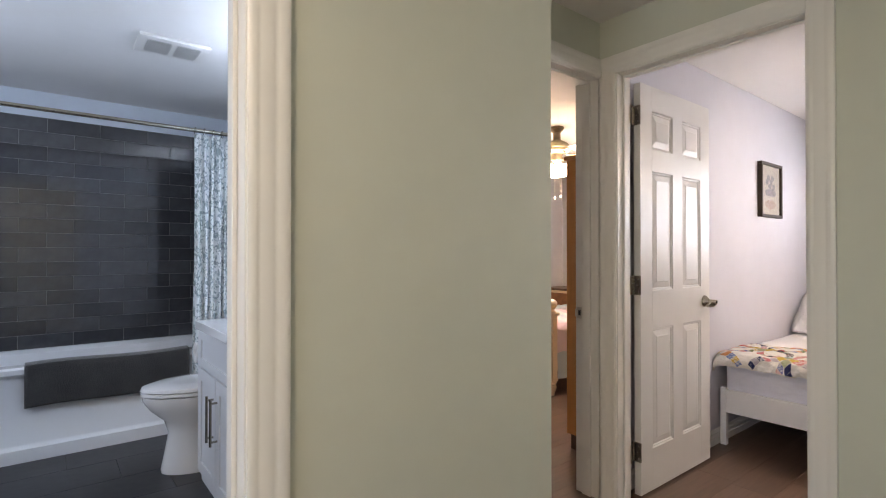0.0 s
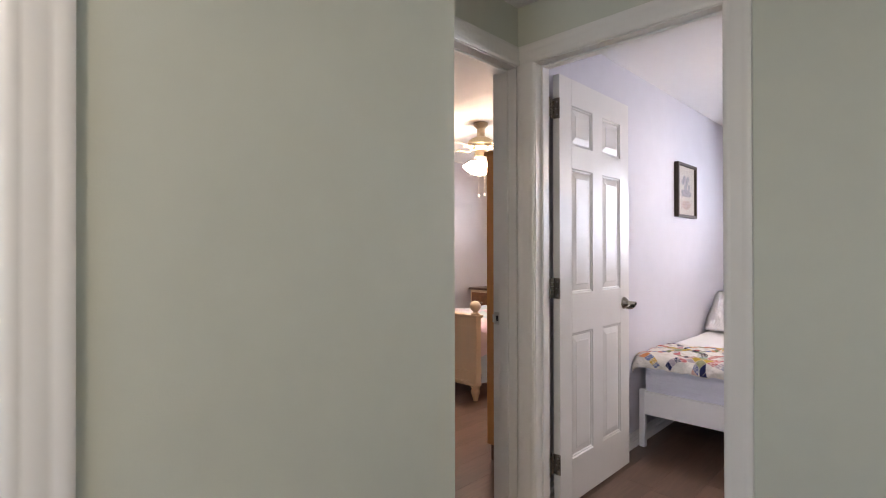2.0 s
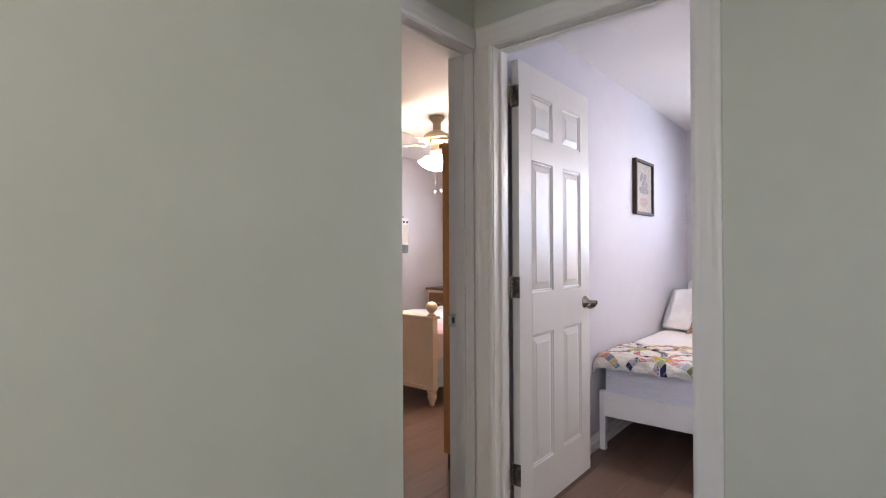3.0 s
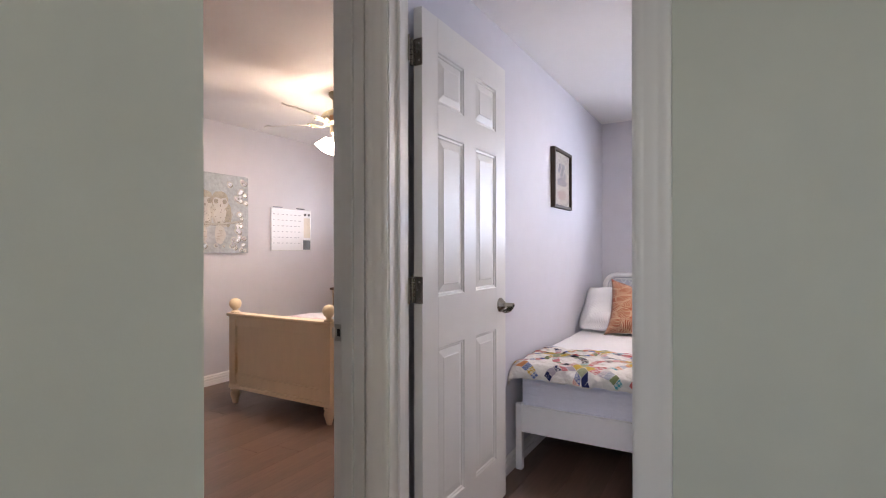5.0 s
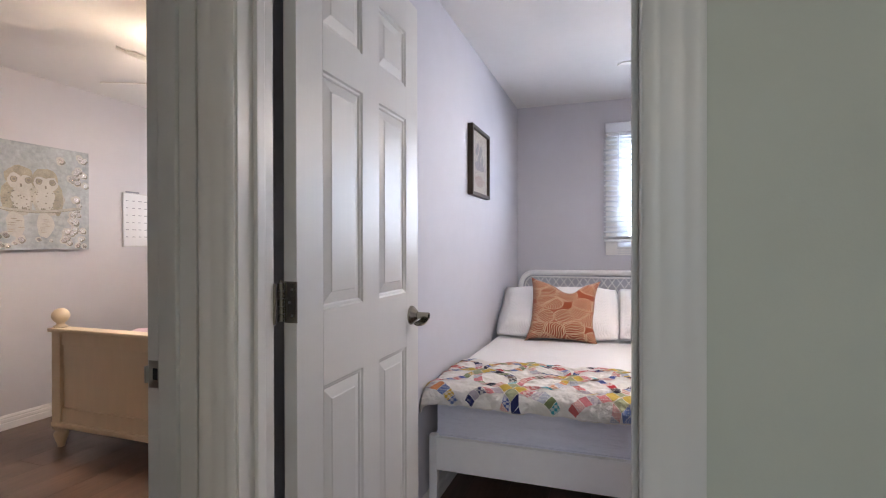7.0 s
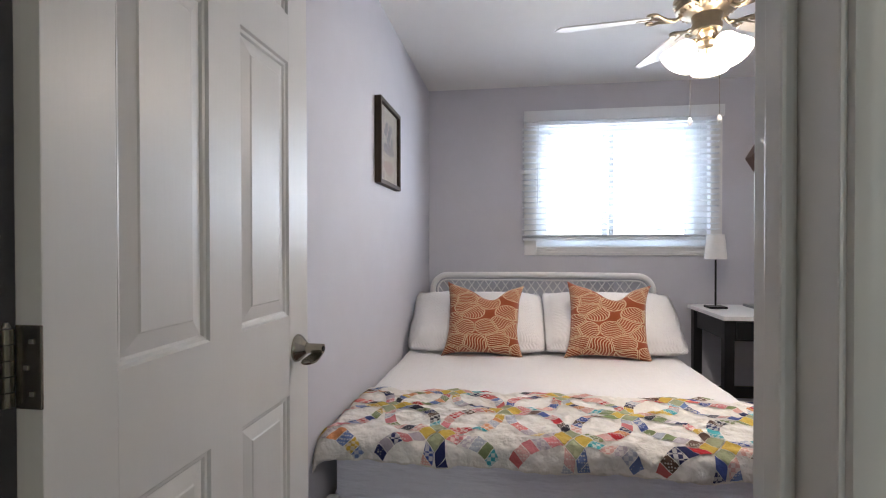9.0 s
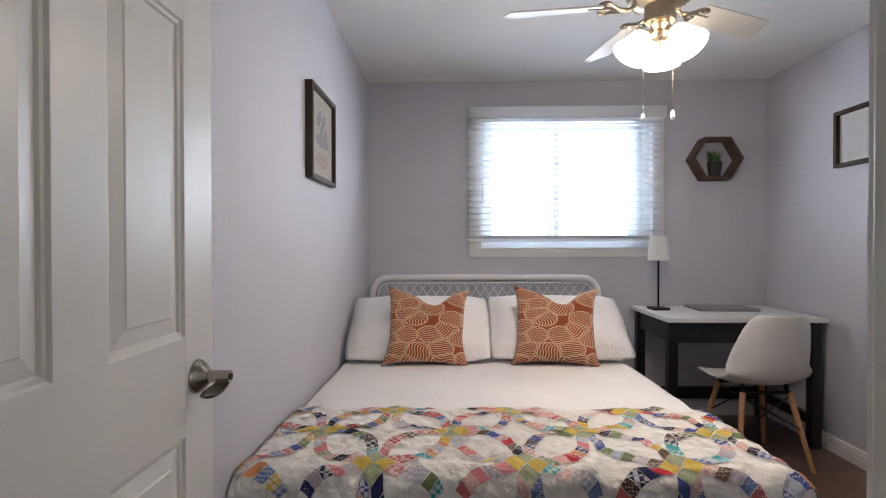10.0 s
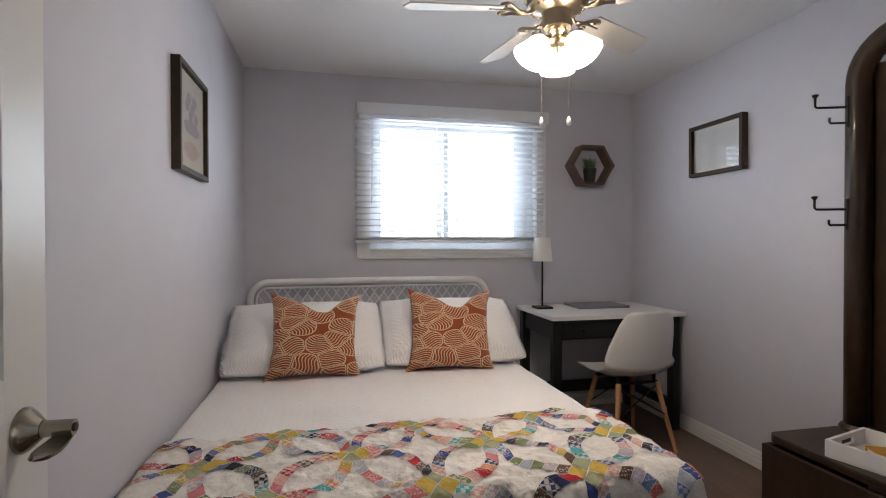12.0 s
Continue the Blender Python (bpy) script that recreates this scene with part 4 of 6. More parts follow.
drawer = part("drawer", box(DX0 + 0.033, DX0 + 0.046, DY0 + 0.09, DY1 - 0.09, DZ - 0.138, DZ - 0.040, bevel=0.003), BLACK, desk)
for y in (-0.45, -0.96):
    part("knob", lathe(bmesh.new(), [(0.0, 0.0), (0.006, 0.0), (0.006, 0.008), (0.012, 0.014), (0.012, 0.020), (0.0, 0.022)], m=pose(DX0 + 0.033, y, DZ - 0.09, 0, -90, 0), seg=14), IRON, drawer, smooth="auto")
part("back_stretcher", box(DX1 - 0.055, DX1 - 0.035, DY0 + 0.075, DY1 - 0.075, 0.13, 0.21), BLACK, desk)
part("back_panel", box(DX1 - 0.055, DX1 - 0.038, DY0 + 0.075, DY1 - 0.075, DZ - 0.15, DZ - 0.026), BLACK, desk)

laptop = thing("laptop", pose(5.40, -0.76, DZ, 0, 0, 88), "closed grey laptop lying on the white desktop", "laptop")
part("base", box(-0.185, 0.185, -0.125, 0.125, 0.0, 0.009, bevel=0.003), SILVER, laptop)
part("lid", box(-0.185, 0.185, -0.125, 0.125, 0.0095, 0.016, bevel=0.003), SILVER, laptop)

lamp = thing("table_lamp", pose(5.385, -0.352, DZ), "slim black table lamp with white shade on the desk", "table lamp")
part("foot", box(-0.055, 0.055, -0.055, 0.055, 0.0, 0.014, bevel=0.003), IRON, lamp)
part("stem", rod(bmesh.new(), (0, 0, 0.014), (0, 0, 0.345), 0.006), IRON, lamp, smooth="auto")
sh = lathe(bmesh.new(), [(0.066, 0.320), (0.067, 0.321), (0.053, 0.480), (0.051, 0.480), (0.064, 0.322), (0.066, 0.320)], seg=32)
part("shade", sh, SHADE, lamp, "white fabric shade", smooth="auto")
part("shade_ring", tube(bmesh.new(), [(0.05 * math.cos(a), 0.05 * math.sin(a), 0.455) for a in (i * math.pi / 8 for i in range(16))], 0.0015, 6, closed=True), IRON, lamp)


def shell_chair(m, label):
    """A moulded shell chair on splayed wooden dowel legs; faces +x."""
    ch = thing("shell_chair", m, label, "chair")
    prof = [(0.235, 0.425), (0.225, 0.438), (0.19, 0.447), (0.12, 0.440), (0.03, 0.428), (-0.06, 0.428), (-0.13, 0.445), (-0.18, 0.485), (-0.205, 0.54), (-0.222, 0.61), (-0.238, 0.68), (-0.252, 0.75), (-0.262, 0.80), (-0.270, 0.825)]
    half = [0.178, 0.198, 0.215, 0.225, 0.231, 0.235, 0.237, 0.236, 0.229, 0.217, 0.200, 0.180, 0.154, 0.116]
    curl = [0.0, 0.004, 0.012, 0.022, 0.030, 0.040, 0.055, 0.075, 0.085, 0.080, 0.070, 0.058, 0.048, 0.040]

    def at(u, v):
        s = v * (len(prof) - 1)
        i = min(int(s), len(prof) - 2)
        f = s - i
        mixed = lambda q: q[i] * (1 - f) + q[i + 1] * f
        x, z = (prof[i][k] * (1 - f) + prof[i + 1][k] * f for k in (0, 1))
        w, c = mixed(half), mixed(curl)
        t = 2 * u - 1
        up = c * abs(t) ** 2.4
        back = min(1.0, max(0.0, (v - 0.42) / 0.2))
        return Vector((x + up * back, t * w * (1 - 0.04 * t * t), z + up * (1 - back)))
    part("shell", sheet(bmesh.new(), 22, 39, at, thick=0.007), SHELL, ch, "white moulded plastic shell", smooth=True)
    for sx in (1, -1):
        for sy in (1, -1):
            part("leg", rod(bmesh.new(), (sx * 0.200, sy * 0.195, 0.0), (sx * 0.115, sy * 0.125, 0.395), 0.011, 0.016, 12), BEECH, ch, "pale beech dowel leg", smooth="auto")
        part("mount", rod(bmesh.new(), (sx * 0.115, -0.13, 0.395), (sx * 0.115, 0.13, 0.395), 0.009), IRON, ch)
        part("brace", rod(bmesh.new(), (sx * 0.165, -0.175, 0.20), (-sx * 0.120, 0.13, 0.38), 0.004, seg=8), IRON, ch)
        part("brace", rod(bmesh.new(), (sx * 0.165, -0.175, 0.20), (sx * 0.120, 0.13, 0.38), 0.004, seg=8), IRON, ch)
        part("brace", rod(bmesh.new(), (sx * 0.165, 0.175, 0.20), (sx * 0.120, -0.13, 0.38), 0.004, seg=8), IRON, ch)
    for sx in (1, -1):
        for sy in (1, -1):
            part("seat_post", rod(bmesh.new(), (sx * 0.10, sy * 0.12, 0.39), (sx * 0.10, sy * 0.12, 0.436), 0.010), IRON, ch)
    return ch


shell_chair(pose(4.91, -0.680, 0, 0, 0, 2), "white moulded shell chair on beech legs at the desk")

# ---- wall pieces in the main bedroom ----


def picture(name, m, w, h, bar, depth, frame_mat, art, label, mat_board=0.0):
    """A framed picture: lies in the x-z plane, its face towards -y, back at y = 0."""
    pic = thing(name, m, label, "picture")
    for b in ((-w / 2, w / 2, -depth, 0, h / 2 - bar, h / 2), (-w / 2, w / 2, -depth, 0, -h / 2, -h / 2 + bar), (-w / 2, -w / 2 + bar, -depth, 0, -h / 2 + bar, h / 2 - bar), (w / 2 - bar, w / 2, -depth, 0, -h / 2 + bar, h / 2 - bar)):
        part("frame_bar", box(*b, bevel=0.0015), frame_mat, pic)
    iw, ih = w / 2 - bar, h / 2 - bar
    part("backing", box(-iw, iw, -depth * 0.45, -0.002, -ih, ih), MATBOARD if mat_board else PAPER, pic)
    art(pic, iw, ih, -depth * 0.45)
    glass = part("glazing", box(-iw, iw, -depth * 0.45 - 0.008, -depth * 0.45 - 0.006, -ih, ih), PICTURE_GLASS, pic)
    glass.visible_shadow = False
    return pic


PICTURE_GLASS = GLASS.copy()
PICTURE_GLASS.name = "picture_glass"
PICTURE_GLASS.node_tree.nodes["Principled BSDF"].inputs["IOR"].default_value = 1.45
FADED = material("faded_print_paper", (0.70, 0.70, 0.71), 0.8, scale=10, vary=0.04)
INK_BLUE = material("faded_blue_ink", (0.30, 0.30, 0.33), 0.8, scale=20, vary=0.25)
INK_ROSE = material("faded_rose_ink", (0.55, 0.40, 0.33), 0.8, scale=20, vary=0.2)
BRONZE = material("dark_bronze_frame", (0.040, 0.026, 0.015), 0.5, 0.0, scale=20, vary=0.4, spec=0.3)
FRAME_WOOD = material("dark_walnut_frame", (0.045, 0.024, 0.016), 0.55, scale=14, vary=0.35, bump=0.04, bump_scale=60, stretch=(0.4, 2, 2), spec=0.3)


def blob(bm, cx, cz, rx, rz, y, seed, n=18):
    """A flat uneven patch of paint facing -y."""
    ring = [bm.verts.new((cx + rx * math.cos(a) * (1 + 0.3 * noise.noise(Vector((math.cos(a) * 1.5, math.sin(a) * 1.5, seed)))), y, cz + rz * math.sin(a) * (1 + 0.3 * noise.noise(Vector((math.cos(a) * 1.5, math.sin(a) * 1.5, seed + 9)))))) for a in (2 * math.pi * i / n for i in range(n))]
    bm.faces.new(ring)


def botanical(pic, iw, ih, y):
    bm = bmesh.new()
    for i in range(6):
        blob(bm, -0.06 + 0.024 * i, 0.06 + 0.035 * math.sin(i * 2.1), 0.030, 0.022, y - 0.0008 - 0.0001 * i, i)
    blob(bm, 0.0, -0.02, 0.11, 0.030, y - 0.0018, 30)
    part("print", bm, INK_BLUE, pic, "faded plant print")
    low = bmesh.new()
    blob(low, 0.0, -0.105, 0.10, 0.035, y - 0.0010, 41)
    part("print", low, INK_ROSE, pic)


def quiet_print(pic, iw, ih, y):
    part("print", box(-iw * 0.80, iw * 0.80, y - 0.002, y, -ih * 0.78, ih * 0.78), FADED, pic)


picture("framed_picture", pose(4.325, WALL_N, 1.665), 0.40, 0.40, 0.020, 0.032, BRONZE, botanical, "dark bronze framed botanical print on the lilac wall")
picture("framed_picture", pose(4.745, WALL_S, 1.765, 0, 0, 180), 0.418, 0.31, 0.022, 0.040, FRAME_WOOD, quiet_print, "dark wood framed pale print behind glass", mat_board=1.0)

shelf = thing("hexagon_shelf", pose(WALL_E, -0.800, 1.768), "walnut hexagonal wall shelf holding a small plant", "wall shelf")
hr, ht, hd = 0.174, 0.026, 0.105
for i in range(6):
    a0, a1 = radians(60 * i), radians(60 * (i + 1))
    bm = bmesh.new()
    vs = []
    for x in (0.0, -hd):
        for r, a in ((hr, a0), (hr, a1), (hr - ht, a1), (hr - ht, a0)):
            vs.append(bm.verts.new((x, r * math.cos(a), r * math.sin(a) * 0.95)))
    for f in ((0, 1, 2, 3), (7, 6, 5, 4), (0, 4, 5, 1), (1, 5, 6, 2), (2, 6, 7, 3), (3, 7, 4, 0)):
        bm.faces.new([vs[k] for k in f])
    bmesh.ops.bevel(bm, geom=list(bm.edges), offset=0.0015, segments=1, affect="EDGES")
    part("board", bm, WALNUT, shelf)
zs = -(hr - ht) * 0.95 * math.sin(radians(60))
plant = thing("potted_plant", pose(WALL_E - 0.055, -0.800, 1.768 + zs), "small grassy plant in a black pot on the shelf", "potted plant")
part("pot", lathe(bmesh.new(), [(0.0, 0.0), (0.036, 0.0), (0.048, 0.095), (0.048, 0.10), (0.044, 0.10), (0.042, 0.088), (0.0, 0.088)], seg=24), POT, plant, smooth="auto")
grass = bmesh.new()
rnd = random.Random(4)
for i in range(130):
    a, r = rnd.uniform(0, 6.28), rnd.uniform(0, 0.036)
    lean, hgt, w = rnd.uniform(0.1, 0.75), rnd.uniform(0.06, 0.115), rnd.uniform(0.002, 0.004)
    d = Vector((math.cos(a), math.sin(a), 0))
    s = Vector((-d.y, d.x, 0)) * w
    p0 = d * r + Vector((0, 0, 0.085))
    p1 = p0 + d * hgt * lean * 0.4 + Vector((0, 0, hgt * 0.6))
    p2 = p0 + d * hgt * lean + Vector((0, 0, hgt * (1 - 0.25 * lean)))
    v = [grass.verts.new(p) for p in (p0 - s, p0 + s, p1 + s * 0.8, p1 - s * 0.8, p2)]
    grass.faces.new((v[0], v[1], v[2], v[3]))
    grass.faces.new((v[3], v[2], v[4]))
part("leaves", grass, LEAF, plant, "fine green blades")["kind"] = "stuff"

# ---- ceiling fans ----


def ceiling_fan(m, metal, blade_mat, glass, label, radius, drop, start, first, bulb, bells=4, bell=1.0):
    """A five-blade ceiling fan with bell-shaped lit glass shades; its origin is on the ceiling."""
    fan = thing("ceiling_fan", m, label, "ceiling fan")
    part("canopy", lathe(bmesh.new(), [(0.0, 0.0), (0.062, 0.0), (0.066, -0.012), (0.058, -0.028), (0.042, -0.045), (0.034, -0.055), (0.034, -drop + 0.11), (0.0, -drop + 0.11)], seg=32), metal, fan, smooth="auto")
    z = -drop
    motor = part("motor", lathe(bmesh.new(), [(0.0, z + 0.115), (0.045, z + 0.115), (0.075, z + 0.100), (0.105, z + 0.080), (0.118, z + 0.060), (0.118, z + 0.045), (0.110, z + 0.038), (0.108, z + 0.018), (0.085, z + 0.004), (0.055, z - 0.004), (0.05, z - 0.03), (0.055, z - 0.045), (0.05, z - 0.06), (0.0, z - 0.06)], seg=40), metal, fan, smooth="auto")
    for i in range(26):
        a = 2 * math.pi * i / 26
        part("vent_rib", rod(bmesh.new(), (0.1095 * math.cos(a), 0.1095 * math.sin(a), z + 0.036), (0.092 * math.cos(a), 0.092 * math.sin(a), z + 0.006), 0.004, seg=6), metal, motor)
    zb = z + 0.012
    for i in range(5):
        turn = pose(0, 0, zb, 0, 0, start + 72 * i)
        bm = bmesh.new()
        r0 = 0.20
        sheet(bm, 14, 6, lambda u, v: Vector((r0 + u * (radius - r0 + 0.0), (v - 0.5) * (0.092 + 0.026 * u) * (1 - 0.55 * max(0.0, (u - 0.93) / 0.07) ** 2), 0.0 - (v - 0.5) * 0.028)), thick=0.006)
        blade = part("blade", bm, blade_mat, fan, at=turn, smooth="auto")
        arm = bmesh.new()
        tube(arm, [(0.080, 0, 0.004), (0.100, 0, -0.016), (0.125, 0, -0.022), (0.155, 0, -0.012), (0.185, 0, -0.005), (0.250, 0, -0.005)], lambda f: 0.0075 - 0.003 * f, 8)
        for s in (-1, 1):
            curl = [(0.110, s * 0.004, -0.020), (0.140, s * 0.010, -0.018), (0.165, s * 0.026, -0.010)]
            curl += [(0.196 - 0.022 * (1 - 0.055 * k) * math.cos(0.5 + 0.45 * k), s * (0.036 + 0.018 * (1 - 0.055 * k) * math.sin(0.5 + 0.45 * k) - 0.006), -0.007) for k in range(13)]
            tube(arm, curl, lambda f: 0.0068 - 0.003 * f, 8)
        part("blade_arm", arm, metal, blade, "scrolled metal blade arm", smooth=True)
    kit = part("light_kit", lathe(bmesh.new(), [(0.0, z - 0.055), (0.030, z - 0.060), (0.036, z - 0.075), (0.026, z - 0.090), (0.034, z - 0.105), (0.030, z - 0.120), (0.014, z - 0.130), (0.010, z - 0.150), (0.0, z - 0.152)], seg=28), metal, fan, smooth="auto")
    for i in range(bells):
        a = radians(first + 360 * i / bells)
        d = Vector((math.cos(a), math.sin(a), 0))
        tube(arm := bmesh.new(), [d * 0.02 + Vector((0, 0, z - 0.100)), d * 0.045 + Vector((0, 0, z - 0.095)), d * 0.062 + Vector((0, 0, z - 0.106))], 0.008, 8)
        socket = part("socket", arm, metal, kit, smooth=True)
        axis = (d * 0.68 + Vector((0, 0, -1))).normalized()
        mm = Matrix.Translation(d * 0.058 + Vector((0, 0, z - 0.104))) @ axis.to_track_quat("Z", "Y").to_matrix().to_4x4() @ Matrix.Scale(bell, 4)
        part("glass_shade", lathe(bmesh.new(), [(0.018, 0.0), (0.031, 0.006), (0.042, 0.020), (0.049, 0.040), (0.056, 0.062), (0.066, 0.084), (0.074, 0.100), (0.076, 0.108), (0.073, 0.108), (0.064, 0.088), (0.053, 0.062)], m=mm, seg=28), glass, kit, "lit frosted bell glass shade", smooth=True)
        part("bulb", lathe(bmesh.new(), [(0.0, 0.03), (0.020, 0.035), (0.036, 0.065), (0.034, 0.088), (0.020, 0.106), (0.0, 0.110)], m=mm, seg=18), bulb, kit, "glowing bulb", smooth=True)
    for i, (dx, dy) in enumerate(((0.031, 0.049), (-0.004, -0.044))):
        chain = bmesh.new()
        length = 0.25
        for k in range(56):
            bmesh.ops.create_icosphere(chain, subdivisions=1, radius=0.0018, matrix=Matrix.Translation((dx, dy, z - 0.13 - length * k / 55)))
        part("pull_chain", chain, metal, kit, "beaded pull chain")
        part("chain_pull", lathe(bmesh.new(), [(0.0, 0.0), (0.003, 0.0), (0.0085, -0.014), (0.009, -0.024), (0.005, -0.032), (0.0, -0.033)], m=Matrix.Translation((dx, dy, z - 0.378)), seg=14), SHELL, kit, "white chain pull", smooth=True)
    return fan


BLADE = material("white_fan_blade", (0.78, 0.75, 0.70), 0.35, scale=8, vary=0.04)
AGED_GOLD = material("aged_gold_metal", (0.42, 0.36, 0.26), 0.38, 0.85, scale=20, vary=0.2)
ceiling_fan(pose(3.915, 0.235, H), BRASS, BLADE, GLOBE_COOL, "white-bladed brass ceiling fan with lit glass shades", 0.56, 0.285, 9, -25, BULB_COOL, 3, 0.87)
ceiling_fan(pose(3.70, 3.05, H), AGED_GOLD, BLADE, GLOBE, "white-bladed aged gold ceiling fan with lit shades", 0.55, 0.235, 114, 140, BULB, 4, 0.82)

# ---- hall tree in the bedroom corner ----
TX1, TY0, TY1, TZ = 3.93, WALL_S + 0.016, -0.70, 0.425
tree = thing("hall_tree", pose(0, 0, 0), "dark stained oak hall tree with bench and arched back", "hall tree")
seat = bmesh.new()
n = 10
rim = [(TX1 - 0.04 + 0.04 * math.sin(i * math.pi / 2 / n), TY1 - 0.04 + 0.04 * math.cos(i * math.pi / 2 / n)) for i in range(n + 1)]
outline = [(2.86, TY1)] + rim + [(TX1, TY0), (2.86, TY0)]
lo, hi = [seat.verts.new((x, y, TZ - 0.03)) for x, y in outline], [seat.verts.new((x, y, TZ)) for x, y in outline]
seat.faces.new(lo[::-1])
seat.faces.new(hi)
for i in range(len(outline)):
    j = (i + 1) % len(outline)
    seat.faces.new((lo[i], lo[j], hi[j], hi[i]))
bmesh.ops.bevel(seat, geom=[e for e in seat.edges if abs(e.verts[0].co.z - e.verts[1].co.z) < 1e-5], offset=0.006, segments=3, affect="EDGES")
part("bench_seat", seat, DARK_OAK, tree, smooth="auto")
part("bench_front", box(2.90, TX1 - 0.03, TY1 + 0.025, TY1 + 0.045, 0.06, TZ - 0.03, bevel=0.002), DARK_OAK, tree)
part("bench_end", box(TX1 - 0.045, TX1 - 0.022, TY0, TY1 + 0.045, 0.0, TZ - 0.03, bevel=0.002), DARK_OAK, tree)
part("bench_end", box(2.88, 2.90, TY0, TY1 + 0.045, 0.0, TZ - 0.03, bevel=0.002), DARK_OAK, tree)
AX, AY, AR, ATOP = TX1 - 0.055, TY0 + 0.075, 0.17, 2.03
arch = [(AX, AY, TZ + 0.02), (AX, AY, 1.0), (AX, AY, ATOP - AR)] + [(AX - AR + AR * math.cos(a), AY, ATOP - AR + AR * math.sin(a)) for a in (i * math.pi / 2 / 8 for i in range(1, 9))]
arch += [(3.4, AY, ATOP)]
arch = arch + [(3.4 * 2 - x, y, z) for x, y, z in reversed(arch[:-1])]
part("arched_frame", tube(bmesh.new(), arch, 0.046, 18), DARK_OAK, tree, "rounded dark oak arched frame", smooth=True)
for x in (AX, 6.8 - AX):
    part("plinth", lathe(bmesh.new(), [(0.0, 0.0), (0.060, 0.0), (0.062, 0.008), (0.056, 0.018), (0.050, 0.024), (0.0, 0.024)], centre=(x, AY, TZ), seg=28), DARK_OAK, tree, smooth="auto")
panel_bm = bmesh.new()
bm_box(panel_bm, 6.8 - AX + 0.02, AX - 0.02, AY - 0.045, AY - 0.030, TZ, ATOP - 0.10)
part("back_panel", panel_bm, DARK_OAK, tree)
for hz in (1.765, 1.342):
    hook = bmesh.new()
    bm_box(hook, AX + 0.004, AX + 0.014, AY + 0.040, AY + 0.050, hz - 0.085, hz + 0.045, bevel=0.002)
    for dx, dz, up, ball in ((0.078, 0.0, 0.040, 1), (0.022, -0.065, 0.022, 0)):
        base = Vector((AX + 0.012, AY + 0.047, hz + dz))
        reach = Vector((0.32, 0.95, 0)) * (dx + 0.045)
        tube(hook, [base, base + reach * 0.5, base + reach * 0.94, base + reach + Vector((0, 0, 0.006)), base + reach + Vector((0, 0, up))], 0.0048, 8)
        if ball:
            lathe(hook, [(0.0, 0.0), (0.006, 0.0), (0.012, 0.010), (0.012, 0.014), (0.0, 0.018)], centre=tuple(base + reach + Vector((0, 0, up))), seg=14)
    part("coat_hook", hook, IRON, tree, "black iron double coat hook", smooth="auto")

tray = thing("serving_tray", pose(3.50, -0.900, TZ, 0, 0, 14), "white wooden tray with cut-out grips on the bench", "tray")
part("tray_base", box(-0.22, 0.22, -0.135, 0.135, 0.0, 0.008), SHELL, tray)
for y in (-0.135, 0.123):
    part("tray_side", box(-0.232, 0.232, y, y + 0.012, 0.0, 0.062, bevel=0.002), SHELL, tray)
for x in (-0.232, 0.220):
    end = bmesh.new()
    bm_box(end, x, x + 0.012, -0.123, 0.123, 0.0, 0.022)
    bm_box(end, x, x + 0.012, -0.123, 0.123, 0.045, 0.062)
    bm_box(end, x, x + 0.012, -0.123, -0.045, 0.022, 0.045)
    bm_box(end, x, x + 0.012, 0.045, 0.123, 0.022, 0.045)
    part("tray_end", end, SHELL, tray)
OCHRE = material("ochre_book_cloth", (0.52, 0.27, 0.04), 0.7, scale=30, vary=0.08)
book = thing("book", pose(3.545, -0.915, TZ + 0.009, 0, 0, 66), "ochre cloth book with ribbon lying in the tray", "book")
part("pages", box(-0.098, 0.100, -0.068, 0.070, 0.003, 0.027), PAPER, book)
part("front_cover", box(-0.104, 0.104, -0.074, 0.074, 0.027, 0.031, bevel=0.001), OCHRE, book)
part("back_cover", box(-0.104, 0.104, -0.074, 0.074, 0.0, 0.003), OCHRE, book)
part("spine", box(-0.104, 0.104, -0.077, -0.074, 0.0, 0.031), OCHRE, book)
part("ribbon", tube(bmesh.new(), [(0.10, 0.02, 0.015), (0.118, 0.024, 0.012), (0.135, 0.02, 0.004), (0.15, 0.03, 0.003)], 0.003, 6), OCHRE, book)

# ---- guest bedroom ----
GB_X, GB_Y0, GB_Y1 = 3.465, 2.885, 3.915
gbed = thing("panel_bed", pose(0, 0, 0), "cream painted wooden bed with ball finials on posts", "bed")
for y in (GB_Y0 + 0.03, GB_Y1 - 0.03):
    part("footboard_post", box(GB_X - 0.03, GB_X + 0.03, y - 0.035, y + 0.035, 0.135, 0.675, bevel=0.004), CREAM, gbed)
    part("leg", lathe(bmesh.new(), [(0.0, 0.0), (0.018, 0.0), (0.022, 0.020), (0.038, 0.070), (0.036, 0.085), (0.028, 0.095), (0.038, 0.105), (0.038, 0.118), (0.0, 0.120)], centre=(GB_X, y, 0), seg=20), CREAM, gbed, smooth="auto")
    part("finial", lathe(bmesh.new(), [(0.0, 0.700), (0.036, 0.700), (0.036, 0.708), (0.022, 0.716), (0.020, 0.726), (0.034, 0.738), (0.044, 0.756), (0.046, 0.770), (0.042, 0.788), (0.030, 0.803), (0.012, 0.812), (0.0, 0.813)], centre=(GB_X, y, 0), seg=24), CREAM, gbed, smooth=True)
part("cap_rail", box(GB_X - 0.045, GB_X + 0.045, GB_Y0 - 0.02, GB_Y1 + 0.02, 0.675, 0.700, bevel=0.008), CREAM, gbed)
part("top_rail", box(GB_X - 0.020, GB_X + 0.020, GB_Y0 + 0.065, GB_Y1 - 0.065, 0.600, 0.675, bevel=0.003), CREAM, gbed)
